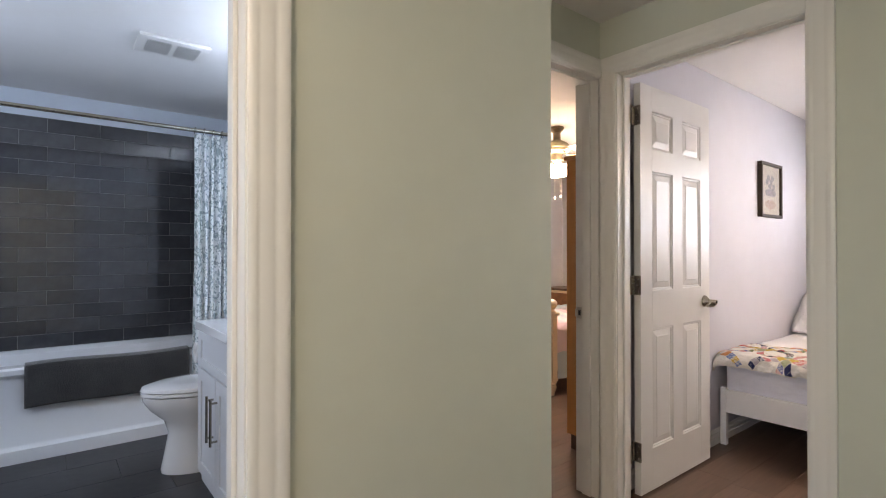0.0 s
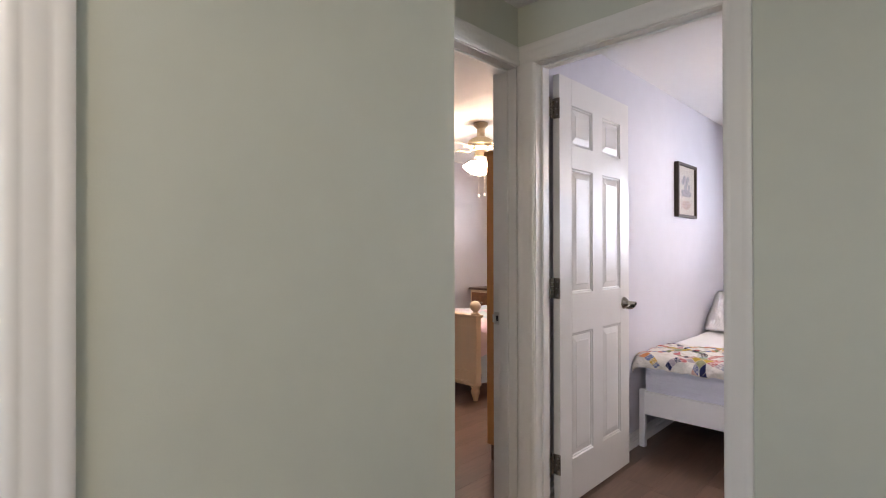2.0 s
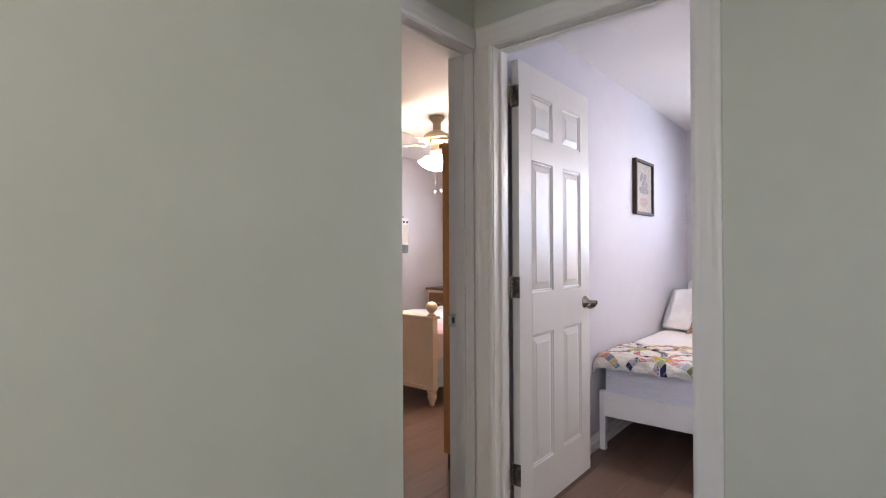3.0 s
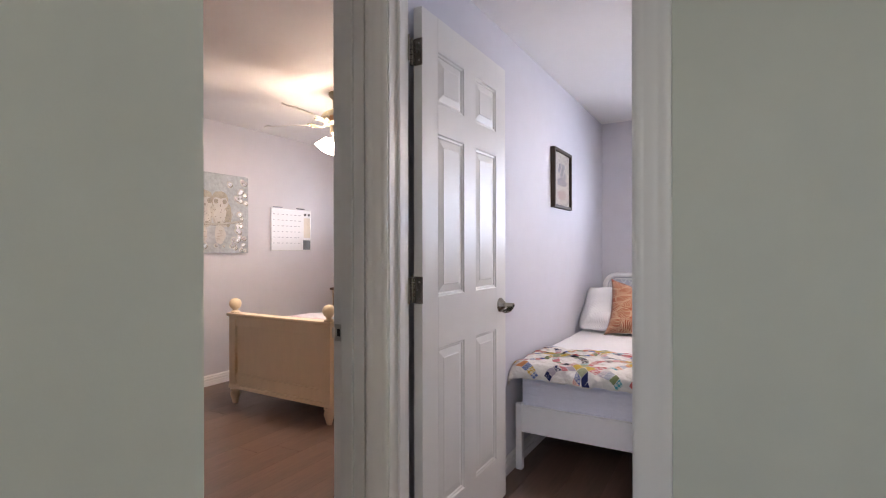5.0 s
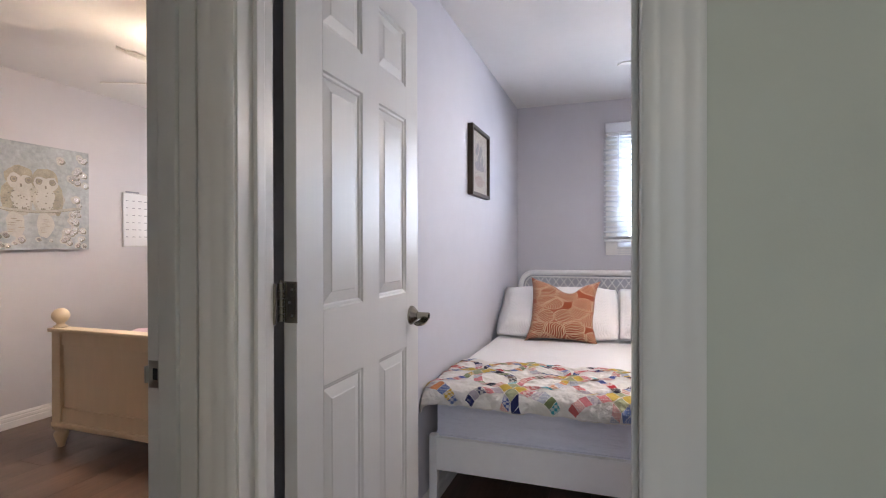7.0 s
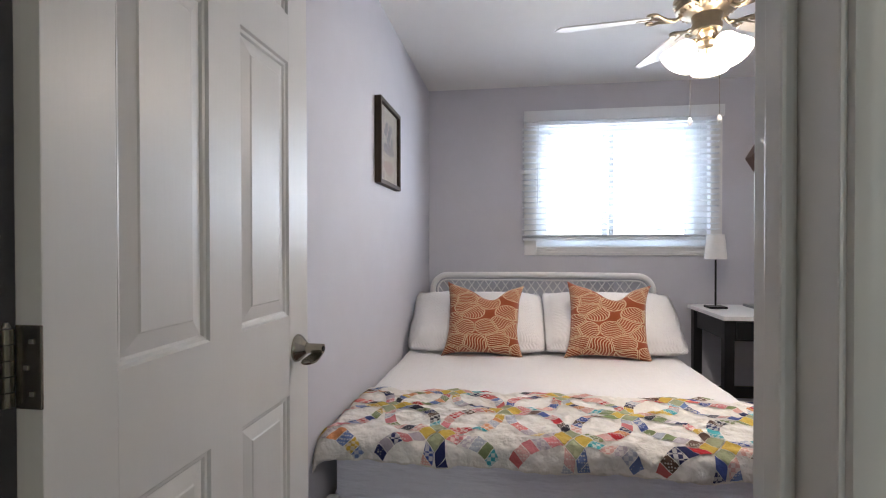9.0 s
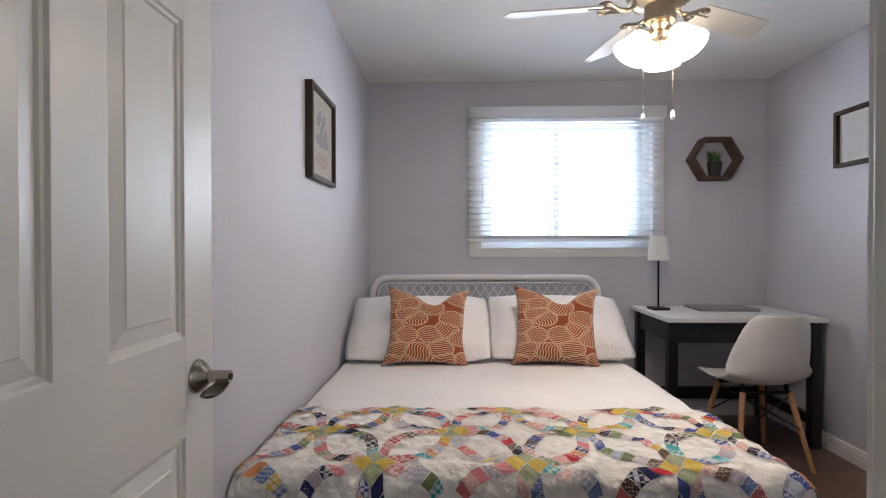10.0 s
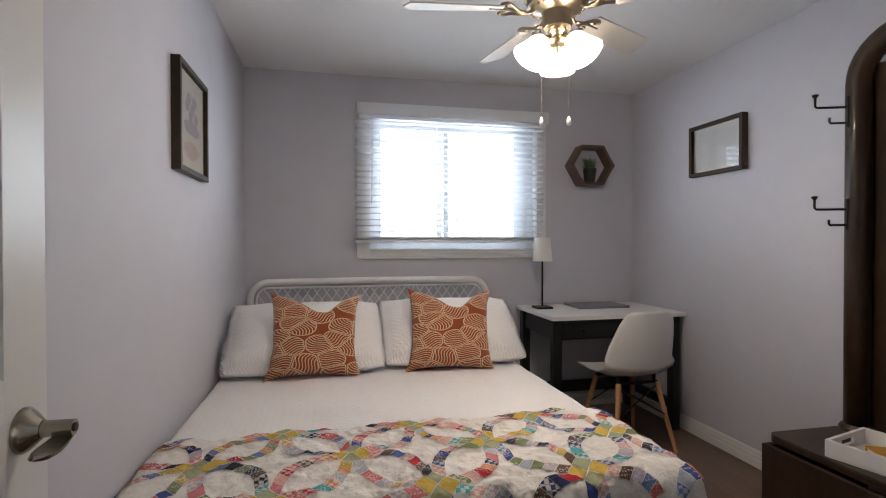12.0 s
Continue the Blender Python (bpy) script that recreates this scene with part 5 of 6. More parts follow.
part("bottom_rail", box(GB_X - 0.020, GB_X + 0.020, GB_Y0 + 0.065, GB_Y1 - 0.065, 0.150, 0.235, bevel=0.003), CREAM, gbed)
part("base_moulding", box(GB_X - 0.036, GB_X + 0.034, GB_Y0 - 0.008, GB_Y1 + 0.008, 0.120, 0.150, bevel=0.008), CREAM, gbed)
part("panel", box(GB_X - 0.008, GB_X + 0.008, GB_Y0 + 0.065, GB_Y1 - 0.065, 0.235, 0.600), CREAM, gbed)
for y in (GB_Y0 + 0.03, GB_Y1 - 0.055):
    part("side_rail", box(GB_X + 0.032, 5.52, y, y + 0.025, 0.20, 0.34, bevel=0.003), CREAM, gbed)
part("headboard", box(5.52, 5.565, GB_Y0, GB_Y1, 0.0, 1.02, bevel=0.006), CREAM, gbed)
PINK = random_colors("pastel_quilt", [(0.62, 0.45, 0.50), (0.42, 0.52, 0.58), (0.62, 0.58, 0.62), (0.50, 0.60, 0.60), (0.66, 0.55, 0.58)])
gmat = thing("guest_mattress", pose(0, 0, 0), "mattress on the cream bed under a pastel quilt", "mattress")
part("ticking", box(GB_X + 0.035, 5.50, GB_Y0 + 0.06, GB_Y1 - 0.06, 0.341, 0.59, bevel=0.04), MATTRESS, gmat, smooth="auto")
gq = thing("pastel_quilt", pose(0, 0, 0), "rumpled pastel pink and blue quilt over the bed", "quilt")
gq_fn = cloth(GB_X + 0.05, 5.6, GB_Y0 + 0.055, GB_Y1 - 0.055, 0.60, puff=0.03, seed=11.0, size=5.0)
gq_bm = bmesh.new()
NU, NV = 10, 9
for i in range(NU):
    for j in range(NV):
        sheet(gq_bm, 6, 6, lambda u, v: gq_fn(GB_X + 0.045 + (i + u) / NU * 1.88, GB_Y0 - 0.43 + (j + v) / NV * 1.86))
part("quilt_top", gq_bm, PINK, gq, smooth=True)

wardrobe = thing("wardrobe", pose(0, 0, 0), "honey pine wardrobe beside the guest room doorway", "wardrobe")
WX, WYB = 2.645, Y_B + 0.02
part("side_panel", box(WX, WX + 0.022, WYB, 2.123, 0.09, 1.775, bevel=0.002), ORANGE_WOOD, wardrobe)
part("side_panel", box(WX + 0.78, WX + 0.802, WYB, 2.123, 0.09, 1.775, bevel=0.002), ORANGE_WOOD, wardrobe)
part("top", box(WX - 0.012, WX + 0.814, WYB, 2.137, 1.775, 1.80, bevel=0.004), ORANGE_WOOD, wardrobe)
part("plinth", box(WX + 0.01, WX + 0.79, WYB, 2.10, 0.0, 0.09), WALNUT, wardrobe)
part("back", box(WX + 0.022, WX + 0.78, WYB, WYB + 0.01, 0.09, 1.775), ORANGE_WOOD, wardrobe)
for k in range(2):
    leaf = part("cabinet_door", box(WX + 0.023 + 0.379 * k, WX + 0.400 + 0.379 * k, 2.103, 2.122, 0.095, 1.77, bevel=0.003), ORANGE_WOOD, wardrobe)
    part("knob", lathe(bmesh.new(), [(0.0, 0.0), (0.007, 0.0), (0.007, 0.010), (0.015, 0.018), (0.012, 0.026), (0.0, 0.028)], m=pose(WX + 0.36 + 0.08 * k, 2.122, 0.95, -90, 0, 0), seg=16), BRASS, leaf, smooth="auto")

RATTAN = material("brown_rattan", (0.20, 0.085, 0.035), 0.6, scale=60, vary=0.4, bump=0.5, bump_scale=140)
night = thing("nightstand", pose(5.33, 4.22, 0) @ Matrix.Diagonal((1.0, 1.0, 1.05, 1.0)), "cream nightstand with brown woven drawers and dark top", "nightstand")
part("body", box(-0.20, 0.20, -0.20, 0.20, 0.08, 0.70, bevel=0.003), CREAM, night)
part("top", box(-0.22, 0.22, -0.22, 0.22, 0.70, 0.725, bevel=0.005), WALNUT, night)
for z in (0.14, 0.44):
    dr = part("drawer", box(-0.215, -0.201, -0.17, 0.17, z, z + 0.23, bevel=0.003), RATTAN, night)
    part("knob", lathe(bmesh.new(), [(0.0, 0.0), (0.007, 0.0), (0.015, 0.015), (0.0, 0.024)], m=pose(-0.215, 0, z + 0.115, 0, -90, 0), seg=14), BRASS, dr)
for sx in (-0.17, 0.17):
    for sy in (-0.17, 0.17):
        part("foot", rod(bmesh.new(), (sx, sy, 0.0), (sx, sy, 0.08), 0.016, 0.022), CREAM, night)

# owl canvas
CANVAS = material("pale_blue_canvas", (0.40, 0.43, 0.44), 0.6, scale=14, vary=0.35, bump=0.5, bump_scale=30)
OWL_BODY = material("owl_cream_paint", (0.46, 0.44, 0.38), 0.7, scale=40, vary=0.3, bump=0.4, bump_scale=60)
OWL_BROWN = material("owl_brown_paint", (0.37, 0.335, 0.255), 0.7, scale=50, vary=0.4, bump=0.4, bump_scale=60)
OWL_PALE = material("owl_white_paint", (0.53, 0.515, 0.47), 0.6, scale=40, vary=0.15, bump=0.4, bump_scale=60)
OWL_DARK = material("owl_dark_paint", (0.25, 0.23, 0.19), 0.6, scale=30, vary=0.3)
FOIL = material("silver_leaf_paint", (0.68, 0.66, 0.62), 0.22, 0.8, scale=40, vary=0.3, bump=0.6, bump_scale=80)
owl = thing("owl_canvas", pose(3.682, Y_OWL, 1.507), "pale blue canvas painting of two owls with silver flakes", "painting")
part("canvas", box(-0.37, 0.37, -0.036, 0.0, -0.353, 0.353, bevel=0.004), CANVAS, owl)
art = {k: bmesh.new() for k in ("body", "brown", "pale", "dark", "foil")}
yy = -0.0366
for cx, tilt in ((-0.088, 0.012), (0.085, -0.014)):
    deep = yy - 0.004 * (cx > 0)
    hx = cx + tilt
    blob(art["brown"], hx, 0.118, 0.088, 0.078, deep - 0.0002, cx * 10)
    blob(art["body"], cx, -0.005, 0.098, 0.128, deep - 0.0006, cx * 10 + 3)
    blob(art["brown"], cx - 0.065 * (1 if cx < 0 else -1), -0.010, 0.040, 0.095, deep - 0.0010, cx * 10 + 5)
    blob(art["pale"], cx + 0.018 * (1 if cx < 0 else -1), -0.015, 0.060, 0.090, deep - 0.0014, cx * 10 + 1)
    blob(art["pale"], cx - 0.02, -0.185, 0.052, 0.088, deep - 0.0008, cx * 10 + 8)
    for s in (-1, 1):
        blob(art["pale"], hx + s * 0.034, 0.095, 0.042, 0.050, deep - 0.0014, cx * 10 + 2 + s)
        blob(art["dark"], hx + s * 0.042, 0.106, 0.021, 0.022, deep - 0.0020, 3 + s)
        blob(art["brown"], hx + s * 0.042, 0.106, 0.016, 0.017, deep - 0.0026, 4 + s)
        blob(art["dark"], hx + s * 0.042, 0.106, 0.009, 0.009, deep - 0.0034, 8 + s)
        for k in range(3):
            blob(art["dark"], cx + s * 0.03 + 0.010 * (k - 1), -0.085, 0.005, 0.014, deep - 0.0030, 5 + s + k)
    blob(art["dark"], hx, 0.070, 0.006, 0.013, deep - 0.0026, 7)
    for k in range(26):
        blob(art["dark"], cx + rnd.uniform(-0.085, 0.085), rnd.uniform(-0.10, 0.05), rnd.uniform(0.004, 0.008), 0.004, deep - 0.0024, k)
    for k in range(7):
        blob(art["brown"], cx - 0.02 + rnd.uniform(-0.03, 0.03), -0.15 - 0.014 * k, 0.022, 0.0022, deep - 0.0020, k)
bough = [(-0.29, -0.072), (-0.16, -0.092), (0.0, -0.100), (0.14, -0.086), (0.31, -0.055)]
for (xa, za), (xb, zb) in zip(bough, bough[1:]):
    for k in range(9):
        f = k / 9
        blob(art["body"], xa + (xb - xa) * f, za + (zb - za) * f, 0.018, 0.010, yy - 0.0070 - 0.0002 * k, k + 40)
        blob(art["dark"], xa + (xb - xa) * f + 0.008, za + (zb - za) * f - 0.008, 0.010, 0.0022, yy - 0.0090, k)
# silver flakes in a wreath about the birds, thickest along the sides and the foot
for k in range(74):
    while True:
        px, pz = rnd.uniform(-0.345, 0.345), rnd.uniform(-0.33, 0.33)
        if (abs(px) > 0.235 or pz < -0.13 or (pz > 0.22 and k % 3 == 0)) and not (abs(px) < 0.16 and pz > -0.26):
            break
    r = rnd.uniform(0.010, 0.026)
    blob(art["pale"], px, pz, r * 1.3, r * 1.2, yy - 0.0004 - 0.00002 * k, k + 70)
    blob(art["dark"], px + r * 0.35, pz - r * 0.35, r * 0.85, r * 0.7, yy - 0.0022 - 0.00001 * k, k + 30)
    blob(art["foil"], px, pz, r * 0.8, r * 0.65, yy - 0.0032 - 0.00002 * k, k + 90)
for key, mm in (("body", OWL_BODY), ("brown", OWL_BROWN), ("pale", OWL_PALE), ("dark", OWL_DARK), ("foil", FOIL)):
    part("paint_layer", art[key], mm, owl)["kind"] = "stuff"

GREY_PHOTO = material("dark_grey_photo", (0.09, 0.10, 0.10), 0.3, scale=60, vary=0.8)
board = thing("whiteboard", pose(4.61, Y_OWL, 1.39), "small whiteboard calendar with a photo stuck on", "whiteboard")
part("panel", box(-0.262, 0.262, -0.010, -0.001, -0.208, 0.208), BOARD, board)
for b in ((-0.268, 0.268, -0.014, -0.001, 0.208, 0.215), (-0.268, 0.268, -0.014, -0.001, -0.215, -0.208), (-0.268, -0.262, -0.014, -0.001, -0.208, 0.208), (0.262, 0.268, -0.014, -0.001, -0.208, 0.208)):
    part("frame_bar", box(*b), STEEL, board)
for r in range(6):
    for c in range(7):
        part("calendar_mark", box(-0.245 + c * 0.055, -0.245 + c * 0.055 + rnd.uniform(0.018, 0.036), -0.0108, -0.0102, 0.15 - r * 0.058, 0.15 - r * 0.058 + 0.006), GREY, board)
part("photo", box(0.155, 0.255, -0.0115, -0.0102, -0.205, -0.105), GREY_PHOTO, board, "small dark grey photo")
part("note", box(0.165, 0.258, -0.0113, -0.0102, -0.08, 0.13), PAPER, board)
for x in (0.18, 0.235):
    part("magnet", rod(bmesh.new(), (x, -0.010, 0.165), (x, -0.018, 0.165), 0.013, seg=14), IRON, board)
part("pen", rod(bmesh.new(), (-0.245, -0.012, 0.222), (-0.13, -0.012, 0.222), 0.006), INK_BLUE, board)
part("pen", rod(bmesh.new(), (0.06, -0.012, 0.222), (0.17, -0.012, 0.222), 0.006), IRON, board)

nl = thing("night_light", pose(3.335, Y_OWL, 0.40), "glowing night light plugged into a white outlet", "night light")
part("outlet_plate", box(-0.038, 0.038, -0.006, 0.0, -0.060, 0.060, bevel=0.002), SHELL, nl)
part("plug_body", box(-0.022, 0.022, -0.040, -0.006, 0.005, 0.055, bevel=0.004), GREY, nl)
part("glow_shade", lathe(bmesh.new(), [(0.0, 0.055), (0.015, 0.056), (0.020, 0.075), (0.017, 0.10), (0.0, 0.108)], centre=(0, -0.030, 0), seg=20), NIGHT, nl, "warm glowing lens", smooth=True)

# ---- bathroom ----
structure("ceiling_bathroom", box(-1.08, BATH_E, Y_BATH, BATH_N, H - 0.004, H - 0.001), CEIL, "white bathroom ceiling")
TUB_Y, TUB_Z = 3.905, 0.545
tub = thing("bathtub", pose(0, 0, 0), "white acrylic alcove bathtub with ledged apron", "bathtub")
ap = bmesh.new()
prof = [(0.0, 0.0), (0.0, 0.075), (0.020, 0.090), (0.024, 0.10), (0.030, TUB_Z - 0.065), (0.020, TUB_Z - 0.050), (0.004, TUB_Z - 0.040), (0.0, TUB_Z - 0.012), (0.010, TUB_Z), (0.10, TUB_Z), (0.13, TUB_Z - 0.03), (0.17, 0.16), (0.25, 0.12), (0.50, 0.12), (0.57, 0.16), (0.60, TUB_Z - 0.02), (0.63, TUB_Z), (0.70, TUB_Z), (0.70, 0.0)]
ends = [[ap.verts.new((x, TUB_Y + d, z)) for d, z in prof] for x in (-0.66, BATH_E - 0.004)]
for i in range(len(prof) - 1):
    ap.faces.new((ends[0][i], ends[0][i + 1], ends[1][i + 1], ends[1][i]))
part("tub_shell", ap, ACRYLIC, tub, smooth="auto")
for x0 in (-0.655, BATH_E - 0.09):
    part("tub_end", box(x0, x0 + 0.08, TUB_Y + 0.10, TUB_Y + 0.63, 0.13, TUB_Z - 0.002, bevel=0.02), ACRYLIC, tub, smooth="auto")
mat_t = thing("bath_mat", pose(0, 0, 0), "charcoal grey bath mat draped over the tub rim", "bath mat")
drape = [(-0.014, 0.31), (-0.010, 0.38), (-0.016, 0.46), (-0.012, TUB_Z - 0.02), (-0.004, TUB_Z + 0.008), (0.03, TUB_Z + 0.014), (0.09, TUB_Z + 0.012), (0.125, TUB_Z - 0.01), (0.16, 0.42), (0.175, 0.33)]


def drape_at(u, v):
    s = v * (len(drape) - 1)
    i = min(int(s), len(drape) - 2)
    f = s - i
    d, z = (drape[i][k] * (1 - f) + drape[i + 1][k] * f for k in (0, 1))
    return Vector((0.015 + u * 0.86, TUB_Y + d + 0.004 * math.sin(u * 13), z + 0.006 * math.sin(u * 7)))


part("mat_cloth", sheet(bmesh.new(), 40, 36, drape_at, thick=0.010), TOWEL, mat_t, smooth=True)

toilet = thing("toilet", pose(1.255, 3.27, 0) @ Matrix.Diagonal((1.0, 1.0, 1.085, 1.0)), "white two-piece toilet with closed lid", "toilet")


def bowl(levels, steps=28):
    """An egg-shaped body: rows of height, front reach, back reach and half width."""
    bm = bmesh.new()
    rings = []
    for z, front, back, w in levels:
        ring = []
        for k in range(steps):
            a = 2 * math.pi * k / steps
            c, s = math.cos(a), math.sin(a)
            ring.append(bm.verts.new((-(0.42 + (front - 0.42) * c) if c > 0 else -(0.42 + (0.42 - back) * c), w * s * (1.0 if c < 0 else math.sqrt(max(0.0, 1 - 0.12 * c * c))), z)))
        rings.append(ring)
    for p, q in zip(rings, rings[1:]):
        for k in range(steps):
            bm.faces.new((p[k], p[(k + 1) % steps], q[(k + 1) % steps], q[k]))
    bm.faces.new(rings[0][::-1])
    bm.faces.new(rings[-1])
    return bm


part("pedestal", bowl([(0.0, 0.645, 0.16, 0.125), (0.02, 0.648, 0.16, 0.128), (0.10, 0.630, 0.17, 0.118), (0.20, 0.612, 0.18, 0.118), (0.26, 0.632, 0.18, 0.14), (0.32, 0.70, 0.18, 0.172), (0.37, 0.735, 0.18, 0.186), (0.395, 0.74, 0.18, 0.188)]), PORCELAIN, toilet, smooth="auto")
part("seat", bowl([(0.398, 0.735, 0.22, 0.184), (0.402, 0.745, 0.21, 0.190), (0.412, 0.745, 0.21, 0.190), (0.416, 0.738, 0.22, 0.185)]), PORCELAIN, toilet, smooth="auto")
part("lid", bowl([(0.419, 0.738, 0.21, 0.186), (0.424, 0.748, 0.20, 0.192), (0.438, 0.742, 0.20, 0.188), (0.447, 0.70, 0.23, 0.165), (0.450, 0.60, 0.30, 0.10)]), PORCELAIN, toilet, smooth="auto")
tank = part("tank", box(-0.19, 0.02, -0.21, 0.21, 0.36, 0.74, bevel=0.02), PORCELAIN, toilet, smooth="auto")
part("tank_lid", box(-0.20, 0.03, -0.22, 0.22, 0.742, 0.775, bevel=0.008), PORCELAIN, tank, smooth="auto")
part("flush_lever", rod(bmesh.new(), (-0.20, 0.14, 0.68), (-0.215, 0.06, 0.675), 0.006), CHROME, tank)

vanity = thing("vanity", pose(0, 0, 0), "pale grey shaker vanity with white top", "vanity")
VX, VY0, VY1 = 0.745, 2.34, 3.05
part("body", box(VX + 0.02, BATH_E - 0.003, VY0, VY1, 0.0, 0.80, bevel=0.002), CABINET, vanity)
part("countertop", box(VX - 0.012, BATH_E - 0.003, VY0 - 0.012, VY1 + 0.012, 0.802, 0.845, bevel=0.004), PORCELAIN, vanity, "white vanity top")
for k in range(2):
    y0, y1 = VY0 + 0.005 + 0.355 * k, VY0 + 0.350 + 0.355 * k
    dbm = box(VX + 0.008, VX + 0.019, y0, y1, 0.06, 0.60)
    for b in ((y0, y0 + 0.06, 0.06, 0.60), (y1 - 0.06, y1, 0.06, 0.60), (y0 + 0.06, y1 - 0.06, 0.06, 0.12), (y0 + 0.06, y1 - 0.06, 0.54, 0.60)):
        bm_box(dbm, VX, VX + 0.0079, *b, bevel=0.0015)
    d = part("cabinet_door", dbm, CABINET, vanity)
    hy = y1 - 0.03 if k == 0 else y0 + 0.03
    hb = rod(bmesh.new(), (VX - 0.030, hy, 0.30), (VX - 0.030, hy, 0.52), 0.006)
    for z in (0.32, 0.50):
        rod(hb, (VX - 0.030, hy, z), (VX, hy, z), 0.005)
    part("handle", hb, NICKEL, d, "brushed nickel bar handle", smooth="auto")
dbm = box(VX + 0.008, VX + 0.019, VY0 + 0.005, VY1 - 0.005, 0.612, 0.795)
for b in ((VY0 + 0.005, VY0 + 0.065, 0.612, 0.795), (VY1 - 0.065, VY1 - 0.005, 0.612, 0.795), (VY0 + 0.065, VY1 - 0.065, 0.612, 0.655), (VY0 + 0.065, VY1 - 0.065, 0.752, 0.795)):
    bm_box(dbm, VX, VX + 0.0079, *b, bevel=0.0015)
part("drawer_front", dbm, CABINET, vanity)
roll = thing("toilet_paper", pose(0.80, VY1 + 0.085, 0.66), "white toilet paper roll on the vanity side", "toilet roll")
part("roll", lathe(bmesh.new(), [(0.02, -0.05), (0.055, -0.05), (0.055, 0.05), (0.02, 0.05), (0.02, -0.05)], m=pose(0, 0, 0, 0, 90, 0), seg=24), SHELL, roll, smooth="auto")
part("holder", tube(bmesh.new(), [(-0.045, 0, 0), (0.07, 0, 0), (0.08, -0.02, 0), (0.08, -0.073, 0)], 0.008, 8), CHROME, roll, smooth=True)

crod = thing("shower_rod", pose(0, 0, 0), "brushed steel shower curtain rod over the tub", "curtain rod")
part("bar", rod(bmesh.new(), (-1.08, 3.905, 2.045), (BATH_E - 0.001, 3.905, 2.045), 0.0135, seg=16), NICKEL, crod, smooth="auto")
for x, s in ((-1.08, 1), (BATH_E, -1)):
    part("flange", rod(bmesh.new(), (x, 3.905, 2.045), (x + s * 0.02, 3.905, 2.045), 0.032, 0.022, 20), NICKEL, crod, smooth="auto")
CURTAIN = material("grey_floral_curtain", (0.76, 0.80, 0.81), 0.8, scale=10, vary=0.08)
cn, cl, cp = nodes_of(CURTAIN)
ctc, cno, cra, cmx = cn.new("ShaderNodeTexCoord"), cn.new("ShaderNodeTexNoise"), cn.new("ShaderNodeValToRGB"), cn.new("ShaderNodeMix")
cno.inputs["Scale"].default_value, cno.inputs["Detail"].default_value = 26, 6
cno.inputs["Distortion"].default_value = 1.6
cl.new(ctc.outputs["Object"], cno.inputs["Vector"])
cl.new(cno.outputs["Fac"], cra.inputs[0])
cra.color_ramp.elements[0].position, cra.color_ramp.elements[1].position = 0.50, 0.56
cl.new(cra.outputs[0], cmx.inputs["Factor"])
cmx.data_type = "RGBA"
cl.new(cp.inputs["Base Color"].links[0].from_socket, cmx.inputs["A"])
cmx.inputs["B"].default_value = (0.32, 0.39, 0.41, 1)
cl.new(cmx.outputs["Result"], cp.inputs["Base Color"])
curtain = thing("shower_curtain", pose(0, 0, 0), "pale grey floral shower curtain drawn to one side", "shower curtain")
part("curtain_cloth", sheet(bmesh.new(), 150, 30, lambda u, v: Vector((0.892 + 0.42 * u + 0.006 * math.sin(v * 5 + u * 30), 3.868 + 0.030 * math.sin(u * 62) * (0.6 + 0.4 * v) + 0.006 * math.sin(u * 140 + v * 3), 2.012 - 1.72 * v)), thick=0.002), CURTAIN, curtain, smooth=True)
for k in range(8):
    x = 0.905 + 0.058 * k
    part("ring", tube(bmesh.new(), [(x, 3.893 + 0.026 * math.cos(a), 2.032 + 0.030 * math.sin(a)) for a in (i * math.pi / 8 for i in range(16))], 0.0022, 6, closed=True), NICKEL, curtain)

vent = thing("exhaust_fan", pose(0.645, 3.21, H - 0.004), "white ceiling exhaust fan cover with two grilles", "exhaust fan")
part("cover", box(-0.17, 0.17, -0.13, 0.13, -0.020, 0.0, bevel=0.008), SHELL, vent, smooth="auto")
for x0 in (-0.125, 0.015):
    # Dark sheet behind the slats paints the shade inside the fan.
    part("grille_shade", box(x0, x0 + 0.11, -0.085, 0.085, -0.0215, -0.0201), GAP_SHADE, vent)
    for k in range(12):
        part("grille_slat", box(x0 + 0.002 + 0.009 * k, x0 + 0.006 + 0.009 * k, -0.083, 0.083, -0.025, -0.0216), SHELL, vent)
blamp = thing("vanity_light", pose(BATH_E, 2.55, 1.98), "white glass vanity light on the bathroom wall", "wall lamp")
part("back_plate", box(-0.03, -0.001, -0.28, 0.28, -0.05, 0.05, bevel=0.004), CHROME, blamp)
for y in (-0.19, 0.0, 0.19):
    part("glass_shade", lathe(bmesh.new(), [(0.0, 0.07), (0.04, 0.065), (0.055, 0.0), (0.05, -0.06), (0.0, -0.065)], centre=(-0.09, y, 0), seg=20), BATH_LAMP, blamp, smooth=True)
    part("arm", rod(bmesh.new(), (-0.03, y, 0.0), (-0.06, y, 0.0), 0.008), CHROME, blamp)
# Unseen fixture, added behind the camera to light the hall warmly.
hl = thing("hall_ceiling_light", pose(-0.55, 0.20, H), "round flush ceiling light added out of view in the hall", "ceiling light")
part("base", lathe(bmesh.new(), [(0.0, 0.0), (0.15, 0.0), (0.15, -0.025), (0.0, -0.025)], seg=32), BRASS, hl, smooth="auto")
part("dome", lathe(bmesh.new(), [(0.14, -0.026), (0.138, -0.05), (0.11, -0.085), (0.06, -0.105), (0.0, -0.112)], seg=32), HALL_FILL_LAMP, hl, smooth=True)

# ---- pieces of floors and walls ----
floor_ob = bpy.data.objects["floor"]


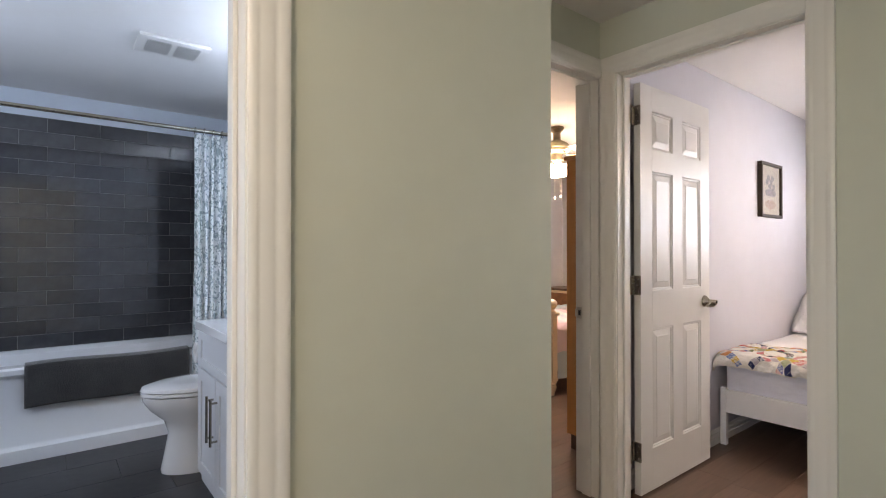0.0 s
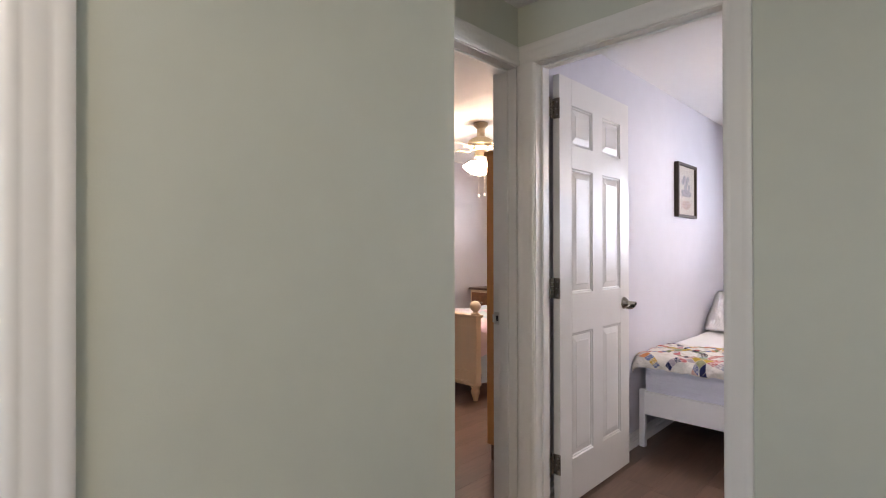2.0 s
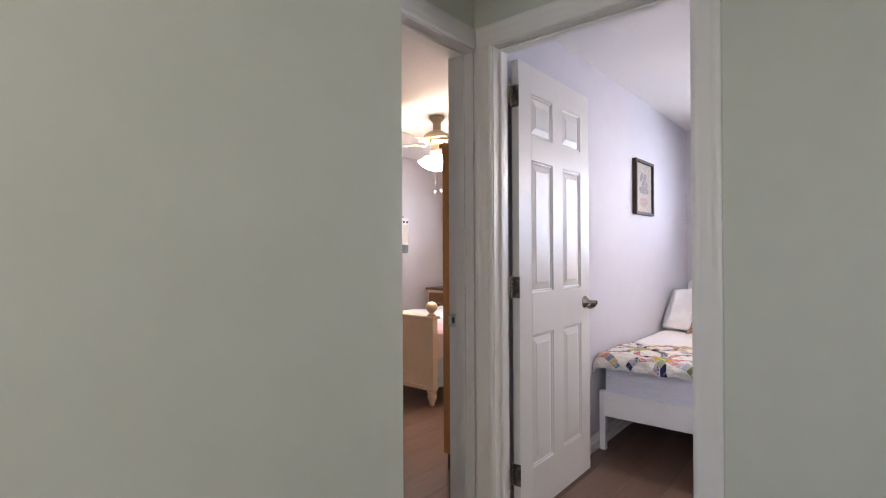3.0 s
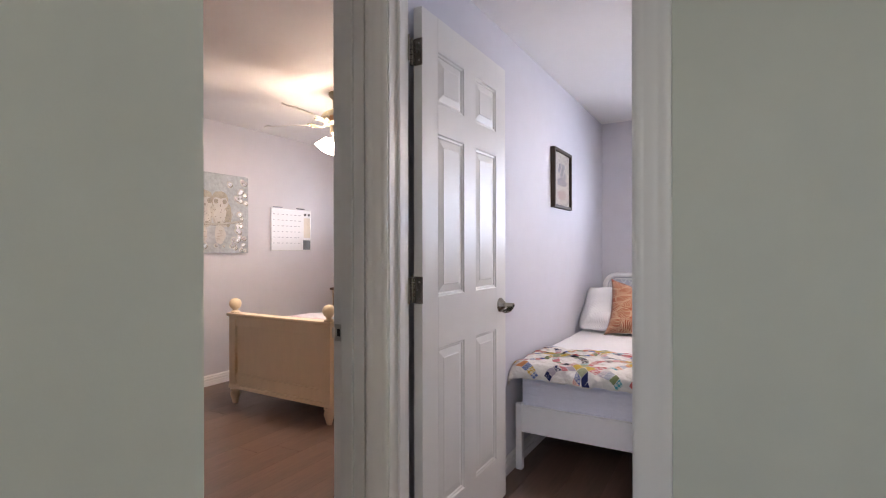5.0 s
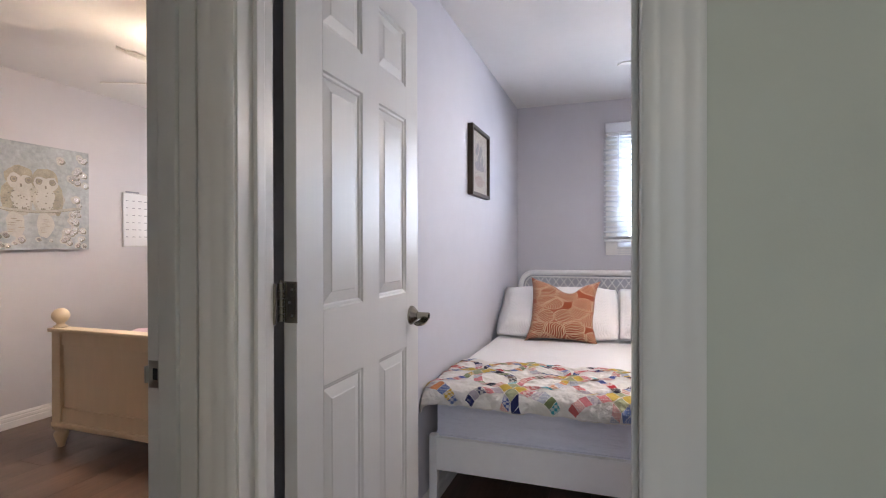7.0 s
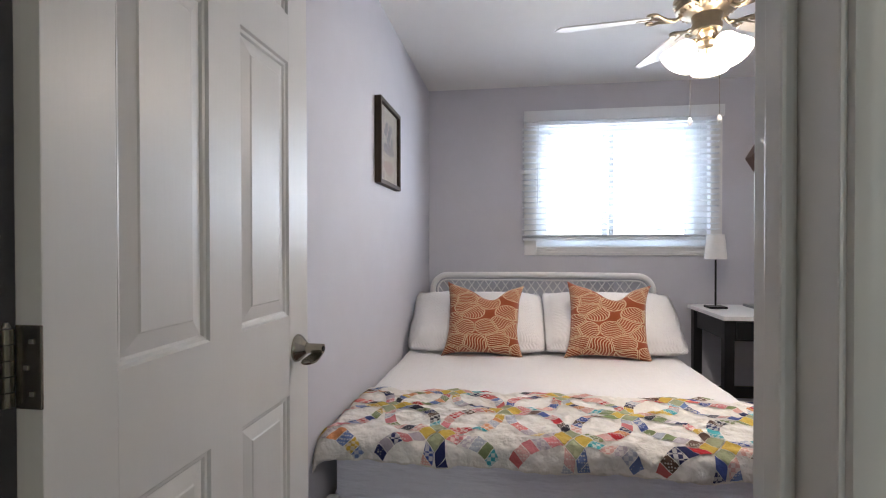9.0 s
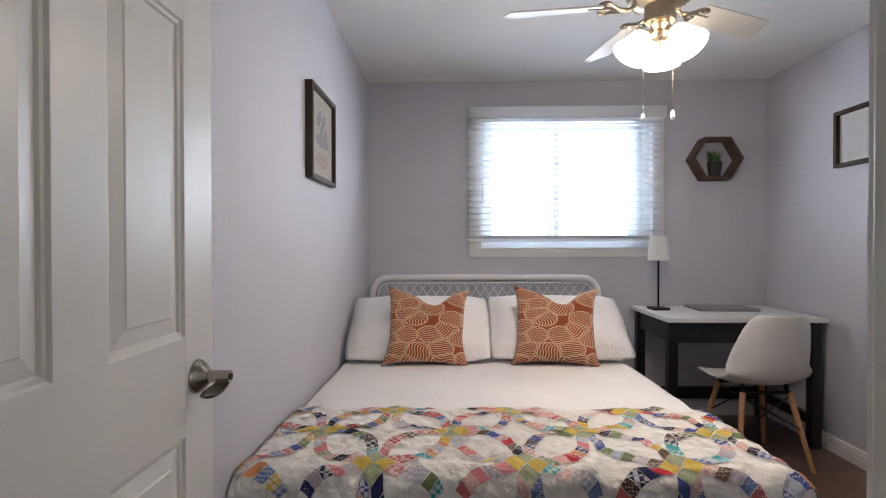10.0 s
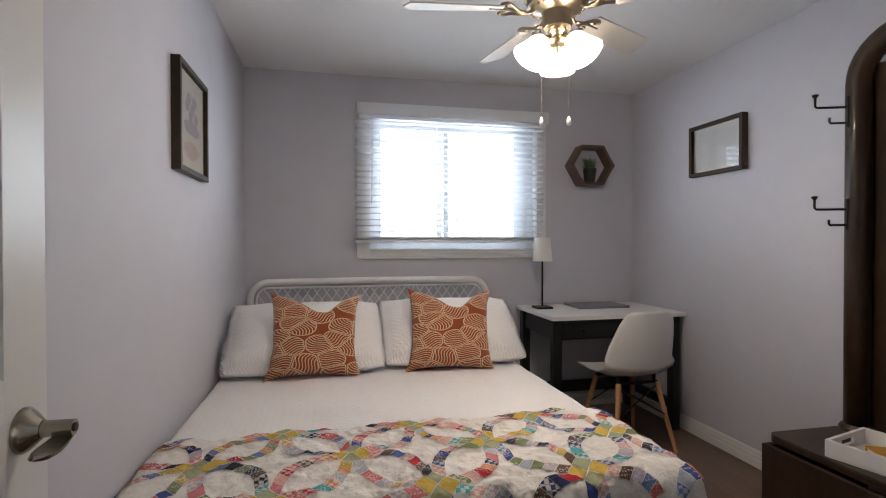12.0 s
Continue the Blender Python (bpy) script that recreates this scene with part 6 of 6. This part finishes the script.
def boards(x0, x1, y0, y1, w, length, mat, name, z, seed, joint=0.0007):
    """Boards in staggered rows, cut at the borders."""
    r2 = random.Random(seed)
    full = {}
    y = y0
    row = 0
    while y < y1 - 0.01:
        x = x0 - r2.uniform(0.1, 0.9) * length
        yb = min(y + w, y1)
        while x < x1:
            a, b = max(x, x0), min(x + length, x1)
            if b - a > 0.02:
                key = (round(b - a, 4), round(yb - y, 4))
                if key not in full:
                    bm = bmesh.new()
                    h, lx, ly = 0.014, b - a - joint, yb - y - joint
                    bm_box(bm, 0, lx, 0, ly, -h, 0)
                    top = [e for e in bm.edges if all(v.co.z > -1e-6 for v in e.verts)]
                    bmesh.ops.bevel(bm, geom=top, offset=0.0005, segments=1, affect="EDGES")
                    data = bpy.data.meshes.new(name)
                    bm.to_mesh(data)
                    bm.free()
                    data.materials.append(mat)
                    full[key] = data
                ob = new(name, full[key])
                ob.parent, ob.location = floor_ob, (a, y, z)
            x += length
        y += w
        row += 1


def per_object(m, spread):
    """Each board or tile a little lighter or darker than the next, with its grain moved along."""
    n, l, p = nodes_of(m)
    info, mul, hsv = n.new("ShaderNodeObjectInfo"), n.new("ShaderNodeMapRange"), n.new("ShaderNodeHueSaturation")
    mul.inputs["To Min"].default_value, mul.inputs["To Max"].default_value = 1 - spread, 1 + spread
    l.new(info.outputs["Random"], mul.inputs["Value"])
    l.new(mul.outputs[0], hsv.inputs["Value"])
    l.new(p.inputs["Base Color"].links[0].from_socket, hsv.inputs["Color"])
    l.new(hsv.outputs[0], p.inputs["Base Color"])


per_object(FLOOR, 0.10)
per_object(TILE, 0.25)
per_object(SLATE, 0.2)
boards(X_RET, WALL_E, Y_A, Y_OWL, 0.19, 1.22, FLOOR, "plank", 0.0, 1)
boards(X_HALL, WALL_E, WALL_S, Y_A, 0.19, 1.22, FLOOR, "plank", 0.0, 2)
boards(-2.0, X_HALL, -0.9, Y_GREEN + 0.06, 0.19, 1.22, FLOOR, "plank", 0.0, 3)
boards(X_RET, X_HALL, Y_GREEN + 0.06, Y_A, 0.19, 1.22, FLOOR, "plank", 0.0, 4)
boards(-1.08, BATH_E, Y_GREEN + 0.061, TUB_Y + 0.02, 0.30, 0.60, SLATE, "floor_tile", 0.0, 5, joint=0.003)

TZ0, TZ1, TW, TH = TUB_Z, 2.145, 0.305, 0.1005
gr = bmesh.new()
bm_box(gr, -1.079, BATH_E - 0.001, BATH_N - 0.004, BATH_N - 0.001, TZ0, TZ1)
bm_box(gr, BATH_E - 0.006, BATH_E - 0.001, 3.985, BATH_N - 0.004, TZ0, TZ1)
grout = structure("trim_tile_grout", gr, GROUT, "grey grout between the wall tiles")
meshes = {}


def tile(a, b, z0, z1, side):
    key = (round(b - a, 4), round(z1 - z0, 4))
    if key not in meshes:
        bm = bmesh.new()
        bm_box(bm, 0.0017, b - a - 0.0017, -0.0032, 0.0, 0.0017, z1 - z0 - 0.0017)
        front = [e for e in bm.edges if all(v.co.y < -0.0031 for v in e.verts)]
        bmesh.ops.bevel(bm, geom=front, offset=0.0008, segments=1, affect="EDGES")
        data = bpy.data.meshes.new("tile")
        bm.to_mesh(data)
        bm.free()
        data.materials.append(TILE)
        meshes[key] = data
    ob = new("tile", meshes[key])
    ob.parent = grout
    ob.matrix_basis = pose(a, BATH_N - 0.004, z0) if side == 0 else pose(BATH_E - 0.006, b, z0, 0, 0, -90)


for r in range(int((TZ1 - TZ0) / TH) + 1):
    z0, z1 = TZ1 - (r + 1) * TH, TZ1 - r * TH
    if z0 < TZ0 - 0.05:
        continue
    x = 0.872 - TW * (2.0 if r % 2 else 1.5)
    spans = [(x + k * TW, x + (k + 1) * TW) for k in range(-5, 4)]
    for a, b in spans:
        a, b = max(a, -1.078), min(b, BATH_E - 0.010)
        if b - a > 0.02:
            tile(a, b, z0, z1, 0)
    y = BATH_N - 0.013
    cuts = [y, y - (0.15 if r % 2 else 0.30), y - (0.455 if r % 2 else 0.605), 3.987]
    for hi_y, lo_y in zip(cuts, cuts[1:]):
        if hi_y - lo_y > 0.02:
            tile(lo_y, hi_y, z0, z1, 1)
